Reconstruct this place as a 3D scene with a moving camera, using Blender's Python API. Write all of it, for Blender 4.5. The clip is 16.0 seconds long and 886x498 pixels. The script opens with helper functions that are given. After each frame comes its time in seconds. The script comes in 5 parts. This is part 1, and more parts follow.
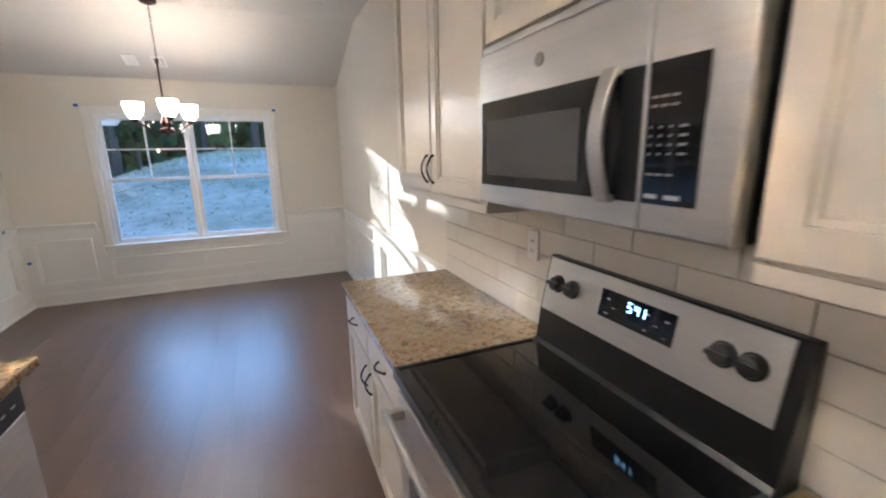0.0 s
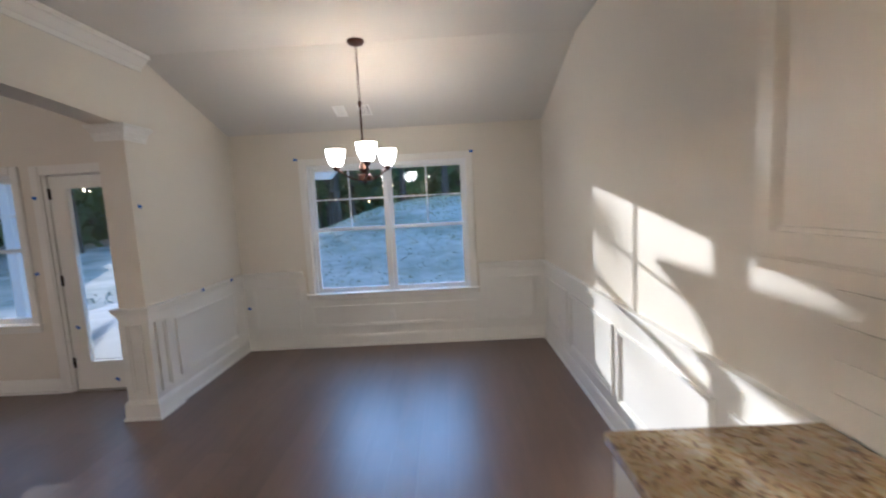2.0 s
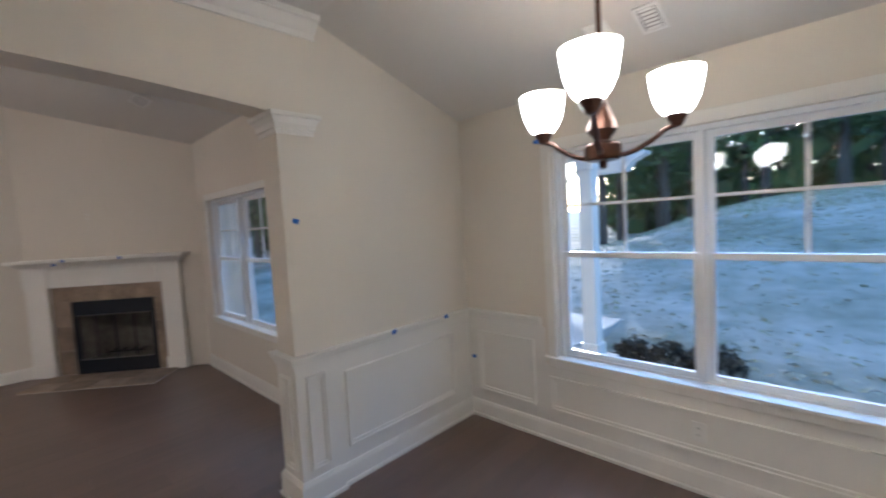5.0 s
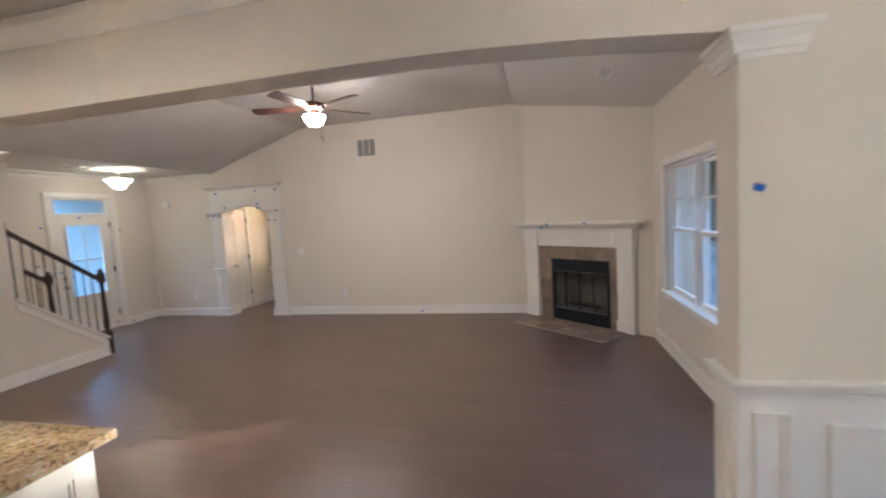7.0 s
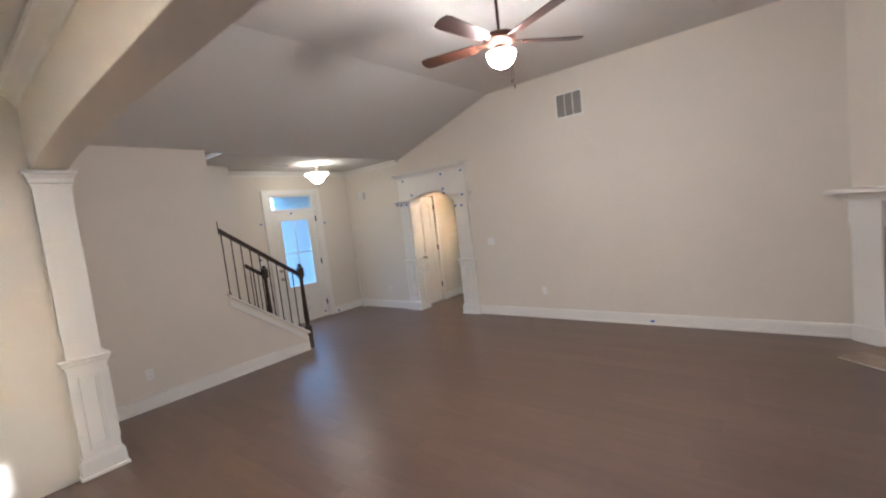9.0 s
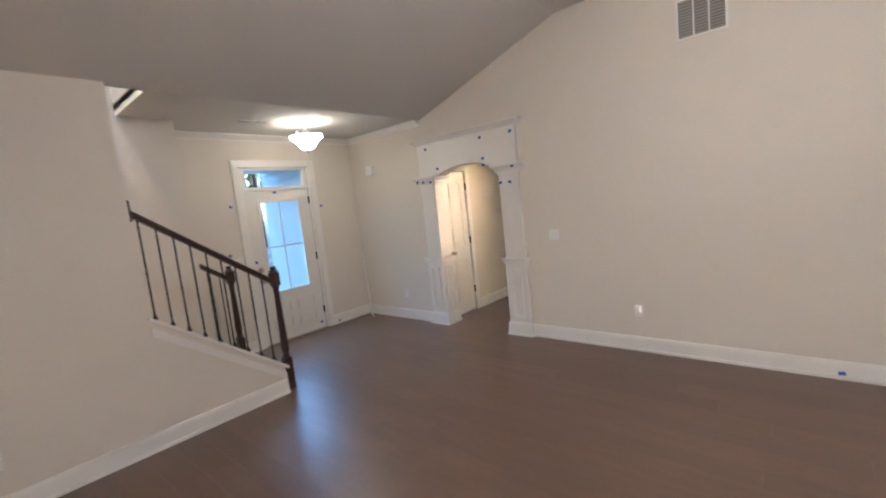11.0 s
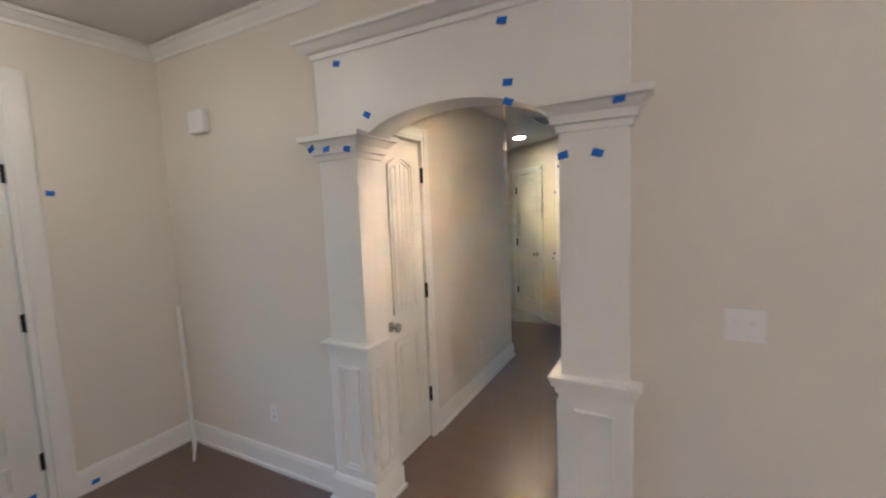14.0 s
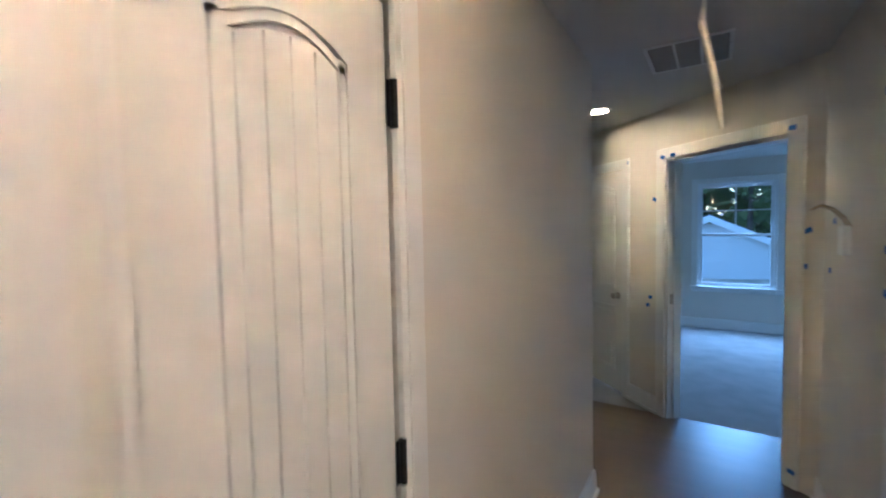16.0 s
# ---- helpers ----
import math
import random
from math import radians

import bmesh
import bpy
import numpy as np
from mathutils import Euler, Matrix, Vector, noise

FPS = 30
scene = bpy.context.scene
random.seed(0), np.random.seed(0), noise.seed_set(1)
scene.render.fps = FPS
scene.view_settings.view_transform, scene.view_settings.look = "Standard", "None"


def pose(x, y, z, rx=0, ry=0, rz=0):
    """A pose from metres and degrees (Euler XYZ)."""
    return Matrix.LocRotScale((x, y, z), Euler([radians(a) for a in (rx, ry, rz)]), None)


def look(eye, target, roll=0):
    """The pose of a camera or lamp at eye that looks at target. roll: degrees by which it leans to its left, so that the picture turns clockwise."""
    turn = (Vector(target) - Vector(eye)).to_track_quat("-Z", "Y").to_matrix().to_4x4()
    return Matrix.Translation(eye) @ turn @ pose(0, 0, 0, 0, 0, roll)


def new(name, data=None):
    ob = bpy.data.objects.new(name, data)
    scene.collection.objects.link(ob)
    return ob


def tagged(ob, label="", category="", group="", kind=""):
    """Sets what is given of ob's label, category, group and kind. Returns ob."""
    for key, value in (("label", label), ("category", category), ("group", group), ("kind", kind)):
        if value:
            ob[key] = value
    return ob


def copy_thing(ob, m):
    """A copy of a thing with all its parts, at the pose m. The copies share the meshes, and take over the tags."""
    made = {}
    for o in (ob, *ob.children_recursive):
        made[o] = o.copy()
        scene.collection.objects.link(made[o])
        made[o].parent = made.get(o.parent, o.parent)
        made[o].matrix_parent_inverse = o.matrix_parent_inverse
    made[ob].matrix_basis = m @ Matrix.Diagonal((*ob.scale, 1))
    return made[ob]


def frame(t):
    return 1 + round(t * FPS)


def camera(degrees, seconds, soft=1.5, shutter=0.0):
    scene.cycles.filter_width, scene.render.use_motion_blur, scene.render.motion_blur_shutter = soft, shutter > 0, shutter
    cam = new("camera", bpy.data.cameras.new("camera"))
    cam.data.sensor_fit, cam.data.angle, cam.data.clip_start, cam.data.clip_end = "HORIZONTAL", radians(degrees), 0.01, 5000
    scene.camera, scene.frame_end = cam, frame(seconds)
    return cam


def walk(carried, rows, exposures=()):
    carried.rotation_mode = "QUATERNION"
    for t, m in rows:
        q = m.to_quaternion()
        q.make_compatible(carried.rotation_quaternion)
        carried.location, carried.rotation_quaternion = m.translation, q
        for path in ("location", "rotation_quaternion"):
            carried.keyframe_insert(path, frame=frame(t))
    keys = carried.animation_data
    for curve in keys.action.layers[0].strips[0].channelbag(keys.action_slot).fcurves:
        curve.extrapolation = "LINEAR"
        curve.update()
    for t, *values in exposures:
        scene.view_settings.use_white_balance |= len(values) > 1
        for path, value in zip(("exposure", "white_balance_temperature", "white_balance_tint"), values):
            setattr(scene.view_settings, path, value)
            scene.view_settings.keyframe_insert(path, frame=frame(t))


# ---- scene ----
cam = camera(93.2, 16.0, soft=2.0, shutter=0.5)
PATH = [
    (0, (0.268, 0.401, 1.599), (1.021, 2.2, 1.156), -1.0),
    (0.5, (0.251, 0.683, 1.571), (1.034, 2.461, 1.096), -0.5),
    (1, (0.281, 0.921, 1.569), (1.023, 2.723, 1.121), -1.0),
    (1.5, (0.256, 1.194, 1.618), (0.59, 3.138, 1.288), -1.9),
    (2, (0.182, 1.508, 1.598), (0.146, 3.496, 1.384), -3.0),
    (2.5, (0.124, 1.839, 1.617), (-0.062, 3.826, 1.475), -4.3),
    (3, (0.239, 2.242, 1.619), (-0.062, 4.216, 1.492), -4.6),
    (3.2, (0.27, 2.383, 1.641), (-0.083, 4.347, 1.503), -4.4),
    (5.3, (-0.02, 3.743, 1.651), (-1.615, 4.943, 1.536), -3.2),
    (5.5, (-0.075, 3.817, 1.659), (-1.798, 4.827, 1.554), -3.1),
    (6, (-0.085, 3.929, 1.662), (-2.032, 4.378, 1.566), -2.7),
    (6.5, (-0.148, 4.024, 1.679), (-2.141, 3.931, 1.539), -2.8),
    (7, (-0.316, 3.909, 1.666), (-2.259, 3.463, 1.507), -3.5),
    (7.5, (-0.584, 3.772, 1.684), (-2.453, 3.075, 1.541), -4.4),
    (8, (-0.974, 3.656, 1.672), (-2.729, 2.708, 1.536), -5.2),
    (8.5, (-1.32, 3.48, 1.695), (-2.952, 2.334, 1.549), -6.0),
    (8.7, (-1.449, 3.354, 1.675), (-3.041, 2.152, 1.53), -6.4),
    (10.8, (-2.941, 1.865, 1.661), (-4.415, 0.533, 1.435), -6.8),
    (11, (-3.053, 1.691, 1.646), (-4.552, 0.386, 1.42), -6.2),
    (11.5, (-3.387, 1.266, 1.652), (-4.93, 0.017, 1.407), -5.2),
    (12, (-3.816, 0.908, 1.608), (-5.406, -0.28, 1.361), -4.1),
    (12.5, (-4.233, 0.529, 1.588), (-5.852, -0.626, 1.379), -2.8),
    (13, (-4.626, 0.158, 1.599), (-6.291, -0.92, 1.348), -2.0),
    (13.5, (-5.116, -0.184, 1.613), (-6.819, -1.203, 1.365), -1.8),
    (14, (-5.515, -0.57, 1.597), (-7.268, -1.512, 1.405), -2.3),
    (14.5, (-6.09, -0.791, 1.576), (-7.822, -1.778, 1.416), -2.0),
    (15, (-6.517, -1.085, 1.546), (-8.251, -2.069, 1.401), -2.0),
    (15.5, (-6.908, -1.282, 1.535), (-8.627, -2.296, 1.404), -1.7),
    (16, (-7.238, -1.44, 1.559), (-8.913, -2.528, 1.457), -1.2),
]
walk(cam, [(t, look(eye, target, roll)) for t, eye, target, roll in PATH],
     [(0.0, 2.65, 5150, 10), (1.2, 2.6, 5150, 10), (2.2, 2.2, 5200, 10), (3.2, 2.15, 5150, 10), (5.5, 2.35, 5150, 10), (7.0, 2.85, 5250, 10), (8.5, 2.9, 5100, 10), (11.0, 2.9, 5200, 10), (12.5, 2.8, 5200, 10), (13.5, 2.65, 5150, 10), (14.5, 2.85, 5150, 10), (15.0, 2.8, 5100, 10), (16.0, 2.4, 4850, 10)])

# ---- light ----
SUN_WAY = Vector((0.475, -0.88, -0.18)).normalized()
sun = new("sun", bpy.data.lights.new("sun", "SUN"))
sun.data.energy, sun.data.angle, sun.data.color = 1.5, radians(0.5), (1.0, 0.9, 0.76)
sun.matrix_world = Matrix.Translation((-20, 40, 30)) @ SUN_WAY.to_track_quat("-Z", "Y").to_matrix().to_4x4()
world = bpy.data.worlds.new("sky")
scene.world = world
world.use_nodes = True
wn = world.node_tree
sky = wn.nodes.new("ShaderNodeTexSky")
sky.sky_type, sky.sun_disc = "NISHITA", False
sky.sun_elevation, sky.sun_rotation = radians(10.2), math.atan2(-0.475, 0.88)
wn.links.new(sky.outputs[0], wn.nodes["Background"].inputs[0])
wn.nodes["Background"].inputs[1].default_value = 0.15
sky.ozone_density = 3.0


def sky_light(name, at, way, w, h, watts, tilt=52):
    """An area lamp added in a window's opening to stand in for the sky: shines in along way (x, y) and falls by tilt
    degrees.
    """
    lamp = new(name, bpy.data.lights.new(name, "AREA"))
    lamp.data.shape, lamp.data.size, lamp.data.size_y = "RECTANGLE", w, h
    lamp.data.energy, lamp.data.color, lamp.data.spread = watts, (0.36, 0.62, 1.0), radians(96)
    c, z = math.cos(radians(tilt)), math.sin(radians(tilt))
    lamp.matrix_world = look(at, (at[0] + way[0] * c, at[1] + way[1] * c, at[2] - z))


sky_light("sky_dining", (-0.5, 6.5, 1.5), (0, -1), 1.6, 0.9, 2.2)
sky_light("sky_living", (-4.57, 5.5, 1.5), (0, -1), 1.5, 0.8, 1.0)
sky_light("sky_back_door", (-3.0, 5.5, 1.2), (0, -1), 0.55, 1.0, 0.6)
sky_light("sky_front_door", (-5.95, -3.85, 1.4), (0, 1), 0.55, 0.9, 1.2)
sky_light("sky_bedroom", (-14.7, -1.19, 1.45), (1, 0), 0.85, 0.9, 5.0)
# these two shine through bedroom windows that are only added for light
sky_light("sky_bedroom", (-14.7, 0.82, 1.45), (1, 0), 0.85, 0.9, 5.0)
sky_light("sky_bedroom", (-12.7, 2.3, 1.45), (0, -1), 1.6, 0.9, 5.0)


# ---- materials ----
def material(name, color, rough=0.5, metal=0.0, var=0.06, scale=3.0, grain=60.0, bump=0.02, coat=0.0, stretch=(1, 1, 1), color2=None, per_object=0.0, spec=0.5):
    m = bpy.data.materials.new(name)
    m.use_nodes = True
    t = m.node_tree
    b = t.nodes["Principled BSDF"]
    b.inputs["Roughness"].default_value, b.inputs["Metallic"].default_value = rough, metal
    b.inputs["Coat Weight"].default_value = coat
    b.inputs["Specular IOR Level"].default_value = spec
    co = t.nodes.new("ShaderNodeTexCoord")
    mp = t.nodes.new("ShaderNodeMapping")
    mp.inputs["Scale"].default_value = stretch
    t.links.new(co.outputs["Object"], mp.inputs[0])
    big, fine = t.nodes.new("ShaderNodeTexNoise"), t.nodes.new("ShaderNodeTexNoise")
    big.inputs["Scale"].default_value, fine.inputs["Scale"].default_value = scale, grain
    big.inputs["Detail"].default_value, fine.inputs["Detail"].default_value = 5, 3
    for n in (big, fine):
        t.links.new(mp.outputs[0], n.inputs["Vector"])
    mix = t.nodes.new("ShaderNodeMix")
    mix.data_type = "RGBA"
    c2 = color2 or tuple(c * (1 - 2 * var) for c in color)
    mix.inputs["A"].default_value, mix.inputs["B"].default_value = (*color, 1), (*c2, 1)
    add = t.nodes.new("ShaderNodeMath")
    add.operation = "MULTIPLY_ADD"
    t.links.new(fine.outputs["Fac"], add.inputs[0])
    add.inputs[1].default_value = 0.5
    t.links.new(big.outputs["Fac"], add.inputs[2])
    ramp = t.nodes.new("ShaderNodeMapRange")
    ramp.inputs["From Min"].default_value, ramp.inputs["From Max"].default_value = 0.5, 1.0
    t.links.new(add.outputs[0], ramp.inputs["Value"])
    t.links.new(ramp.outputs[0], mix.inputs["Factor"])
    out = mix.outputs["Result"]
    if per_object:
        inf, hsv, mr = t.nodes.new("ShaderNodeObjectInfo"), t.nodes.new("ShaderNodeHueSaturation"), t.nodes.new("ShaderNodeMapRange")
        mr.inputs["To Min"].default_value, mr.inputs["To Max"].default_value = 1 - per_object, 1 + per_object
        t.links.new(inf.outputs["Random"], mr.inputs["Value"])
        t.links.new(mr.outputs[0], hsv.inputs["Value"])
        t.links.new(out, hsv.inputs["Color"])
        out = hsv.outputs[0]
        shift = t.nodes.new("ShaderNodeVectorMath")
        shift.operation = "ADD"
        mul = t.nodes.new("ShaderNodeMath")
        mul.operation = "MULTIPLY"
        mul.inputs[1].default_value = 37.0
        t.links.new(inf.outputs["Random"], mul.inputs[0])
        t.links.new(co.outputs["Object"], shift.inputs[0])
        t.links.new(mul.outputs[0], shift.inputs[1])
        t.links.new(shift.outputs[0], mp.inputs[0])
    t.links.new(out, b.inputs["Base Color"])
    if bump:
        bp = t.nodes.new("ShaderNodeBump")
        bp.inputs["Strength"].default_value, bp.inputs["Distance"].default_value = min(1, bump * 10), bump * 0.1
        t.links.new(fine.outputs["Fac"], bp.inputs["Height"])
        t.links.new(bp.outputs[0], b.inputs["Normal"])
    return m


def glowing(name, color, strength, rough=0.3):
    m = material(name, color, rough, var=0.01, bump=0)
    b = m.node_tree.nodes["Principled BSDF"]
    b.inputs["Emission Color"].default_value, b.inputs["Emission Strength"].default_value = (*color, 1), strength
    return m


def clear_glass(name="window_glass", tint=(1, 1, 1)):
    m = bpy.data.materials.new(name)
    m.use_nodes = True
    t = m.node_tree
    t.nodes.remove(t.nodes["Principled BSDF"])
    a, g, mix, fr, power, scale = (t.nodes.new("ShaderNode" + n) for n in ("BsdfTransparent", "BsdfGlossy", "MixShader", "LayerWeight", "Math", "Math"))
    a.inputs[0].default_value = (*tint, 1)
    g.inputs["Roughness"].default_value = 0.0
    fr.inputs["Blend"].default_value = 0.5
    power.operation, scale.operation = "POWER", "MULTIPLY_ADD"
    power.inputs[1].default_value = 5.0
    scale.inputs[1].default_value, scale.inputs[2].default_value = 0.9, 0.035
    t.links.new(fr.outputs["Facing"], power.inputs[0])
    t.links.new(power.outputs[0], scale.inputs[0])
    t.links.new(scale.outputs[0], mix.inputs[0])
    t.links.new(a.outputs[0], mix.inputs[1])
    t.links.new(g.outputs[0], mix.inputs[2])
    t.links.new(mix.outputs[0], t.nodes["Material Output"].inputs[0])
    return m


def granite_material():
    m = material("granite", (0.5, 0.36, 0.2), 0.12, var=0.1, scale=14, grain=90, bump=0, coat=0.3)
    t = m.node_tree
    b = t.nodes["Principled BSDF"]
    co = t.nodes.new("ShaderNodeTexCoord")
    n1, vo = t.nodes.new("ShaderNodeTexNoise"), t.nodes.new("ShaderNodeTexVoronoi")
    n1.inputs["Scale"].default_value, n1.inputs["Detail"].default_value, n1.inputs["Distortion"].default_value = 38, 6, 0.9
    vo.inputs["Scale"].default_value = 75
    t.links.new(co.outputs["Object"], n1.inputs["Vector"])
    t.links.new(co.outputs["Object"], vo.inputs["Vector"])
    r = t.nodes.new("ShaderNodeValToRGB")
    e = r.color_ramp.elements
    e[0].position, e[0].color = 0.32, (0.09, 0.055, 0.03, 1)
    e[1].position, e[1].color = 0.72, (0.62, 0.5, 0.33, 1)
    for p, c in ((0.41, (0.26, 0.17, 0.09, 1)), (0.5, (0.44, 0.31, 0.16, 1)), (0.6, (0.4, 0.33, 0.23, 1))):
        k = e.new(p)
        k.color = c
    t.links.new(n1.outputs["Fac"], r.inputs[0])
    mix = t.nodes.new("ShaderNodeMix")
    mix.data_type, mix.blend_type = "RGBA", "MULTIPLY"
    mix.inputs["Factor"].default_value = 0.12
    t.links.new(r.outputs[0], mix.inputs["A"])
    t.links.new(vo.outputs["Color"], mix.inputs["B"])
    hs = t.nodes.new("ShaderNodeHueSaturation")
    hs.inputs["Saturation"].default_value = 1.05
    t.links.new(mix.outputs["Result"], hs.inputs["Color"])
    t.links.new(hs.outputs[0], b.inputs["Base Color"])
    return m


WALL = material("wall_paint", (0.73, 0.67, 0.575), 0.75, var=0.015, scale=1.2, grain=180, bump=0.015, spec=0.3)
CEIL = material("ceiling_paint", (0.66, 0.63, 0.58), 0.9, var=0.015, scale=1.0, grain=160, bump=0.02, spec=0.2)
TRIM = material("white_trim_paint", (0.8, 0.77, 0.71), 0.35, var=0.012, scale=4, grain=120, bump=0.004)
DOORW = material("white_door_paint", (0.78, 0.75, 0.68), 0.4, var=0.012, scale=4, grain=120, bump=0.006)
CAB = material("cream_cabinet_paint", (0.76, 0.69, 0.58), 0.3, var=0.012, scale=4, grain=100, bump=0.004)
VINYL = material("white_vinyl", (0.82, 0.82, 0.82), 0.4, var=0.01, bump=0)
FLOOR = material("dark_plank", (0.14, 0.082, 0.053), 0.34, var=0.1, scale=3, grain=22, bump=0.003, stretch=(5, 0.5, 1), per_object=0.1, spec=0.9)
SUBFLOOR = material("plank_joint", (0.02, 0.014, 0.01), 0.7)
GRANITE = granite_material()
TILE = material("cream_tile_glaze", (0.79, 0.73, 0.63), 0.14, var=0.02, scale=6, grain=40, bump=0.004, per_object=0.03)
GROUT = material("grout", (0.56, 0.5, 0.42), 0.9, bump=0.02)
STEEL = material("brushed_steel", (0.74, 0.72, 0.69), 0.36, 1.0, var=0.05, scale=3, grain=200, bump=0.004, stretch=(1, 1, 20))
BLACK = material("black_glass", (0.008, 0.008, 0.009), 0.06, var=0.02, bump=0)
# dark glass with the room's reflections put into a grey base colour
DGLASS = material("microwave_window", (0.08, 0.078, 0.076), 0.09, var=0.02, bump=0)
BLACKP = material("black_plastic", (0.008, 0.008, 0.0085), 0.3, var=0.05, bump=0.004)
BRONZE = material("oil_rubbed_bronze", (0.09, 0.04, 0.025), 0.33, 0.7, var=0.15, scale=20, grain=120, bump=0.004)
IRON = material("black_iron", (0.018, 0.016, 0.015), 0.45, 0.6, var=0.1, bump=0.01)
NICKEL = material("satin_nickel", (0.45, 0.41, 0.36), 0.28, 1.0, var=0.05, bump=0)
DWOOD = material("dark_stained_wood", (0.055, 0.026, 0.015), 0.3, var=0.25, scale=6, grain=40, bump=0.01, stretch=(1, 1, 6), coat=0.2)
FANWOOD = material("walnut_fan_blade", (0.06, 0.024, 0.014), 0.35, var=0.2, scale=6, grain=30, bump=0.004, stretch=(1, 6, 1))
SLATE = material("brown_stone_tile", (0.36, 0.27, 0.19), 0.55, var=0.25, scale=5, grain=30, bump=0.03, per_object=0.3)
FIREBOX = material("black_firebox_steel", (0.012, 0.015, 0.022), 0.5, 0.3, var=0.1, bump=0.01)
REFRAC = material("refractory_panel", (0.2, 0.18, 0.15), 0.9, var=0.25, scale=9, bump=0.03)
TAPE = material("blue_masking_tape", (0.02, 0.14, 0.55), 0.7, var=0.1, bump=0.01)
PLATE = material("white_plate", (0.8, 0.78, 0.74), 0.4, var=0.01, bump=0)
LOUVRE = material("grey_louvre", (0.36, 0.34, 0.31), 0.6, bump=0)
DARK = material("dark_slot", (0.03, 0.028, 0.025), 0.7, bump=0)
CARPET = material("grey_carpet", (0.5, 0.47, 0.44), 1.0, var=0.12, scale=4, grain=300, bump=0.08, spec=0.1)
STAIRC = material("tan_stair_tread", (0.5, 0.38, 0.25), 0.8, var=0.12, scale=5, grain=80, bump=0.02)
SIDING = material("white_lap_siding", (0.72, 0.74, 0.76), 0.5, var=0.02, bump=0.01)
CONCRETE = material("concrete", (0.5, 0.49, 0.47), 0.85, var=0.1, scale=2, grain=60, bump=0.03)
# two tones: straw and grass, with dappled sun painted in by their contrast
GRASS = material("strawy_dappled_lawn", (0.7, 0.62, 0.52), 1.0, scale=0.4, grain=3.0, bump=0.3, color2=(0.27, 0.26, 0.18), spec=0.1)
BARK = material("bark", (0.13, 0.1, 0.075), 0.95, var=0.3, scale=4, grain=30, bump=0.1, stretch=(1, 1, 0.2))
LEAF = material("foliage", (0.15, 0.18, 0.05), 0.8, var=0.35, scale=0.6, grain=6, bump=0, color2=(0.04, 0.07, 0.03), per_object=0.35)
MULCH = material("dark_shrub", (0.08, 0.07, 0.05), 1.0, var=0.3, scale=8, bump=0.1)
ROOFM = material("shingle_roof", (0.12, 0.12, 0.13), 0.9, var=0.2, scale=6, grain=40, bump=0.05)
PIPE = material("white_plastic_pipe", (0.8, 0.78, 0.72), 0.35, var=0.01, bump=0)
ROPE = material("cotton_cord", (0.7, 0.62, 0.48), 0.9, var=0.05, bump=0.02)
GLASS = clear_glass()
SHADE = glowing("lit_frosted_glass", (1.0, 0.86, 0.68), 6.0)
FANSHADE = glowing("lit_fan_bowl", (1.0, 0.81, 0.64), 58.0)
FLUSH = glowing("lit_alabaster_bowl", (1.0, 0.83, 0.6), 2.7)
CANGLOW = glowing("lit_downlight", (1.0, 0.88, 0.7), 12.0)
# glow of two unseen kitchen lamps, added to brighten beam and cabinets
CANUNSEEN = glowing("added_kitchen_downlight", (1.0, 0.86, 0.68), 85.0)
CANHALL = glowing("lit_hall_downlight", (1.0, 0.84, 0.66), 13.5)
CANSTAIR = glowing("lit_stair_downlight", (1.0, 0.78, 0.52), 420.0)
BATHGLOW = glowing("lit_vanity_globe", (1.0, 0.82, 0.58), 18.0)
DIGIT = glowing("clock_digits", (0.5, 0.8, 1.0), 1.0)


# ---- mesh helpers ----
def box(bm, x0, x1, y0, y1, z0, z1):
    v = [bm.verts.new(p) for p in ((x0, y0, z0), (x1, y0, z0), (x1, y1, z0), (x0, y1, z0), (x0, y0, z1), (x1, y0, z1), (x1, y1, z1), (x0, y1, z1))]
    for f in ((0, 3, 2, 1), (4, 5, 6, 7), (0, 1, 5, 4), (1, 2, 6, 5), (2, 3, 7, 6), (3, 0, 4, 7)):
        bm.faces.new([v[i] for i in f])


def prism(bm, pts, axis, a, b):
    """A polygon of two coordinates drawn out along axis from a to b."""
    def p(q, h):
        return {"x": (h, q[0], q[1]), "y": (q[0], h, q[1]), "z": (q[0], q[1], h)}[axis]
    lo, hi = [bm.verts.new(p(q, a)) for q in pts], [bm.verts.new(p(q, b)) for q in pts]
    n = len(pts)
    bm.faces.new(lo[::-1])
    bm.faces.new(hi)
    for i in range(n):
        bm.faces.new((lo[i], lo[(i + 1) % n], hi[(i + 1) % n], hi[i]))


def lathe(bm, prof, n=20, m=None):
    """A profile of (radius, height) turned round z."""
    m = m or Matrix()
    rings = [[bm.verts.new(m @ Vector((r * math.cos(2 * math.pi * i / n), r * math.sin(2 * math.pi * i / n), z))) for i in range(n)] for r, z in prof]
    for a, b in zip(rings, rings[1:]):
        for i in range(n):
            bm.faces.new((a[i], a[(i + 1) % n], b[(i + 1) % n], b[i]))
    if prof[0][0] > 1e-4:
        bm.faces.new(rings[0][::-1])
    if prof[-1][0] > 1e-4:
        bm.faces.new(rings[-1])


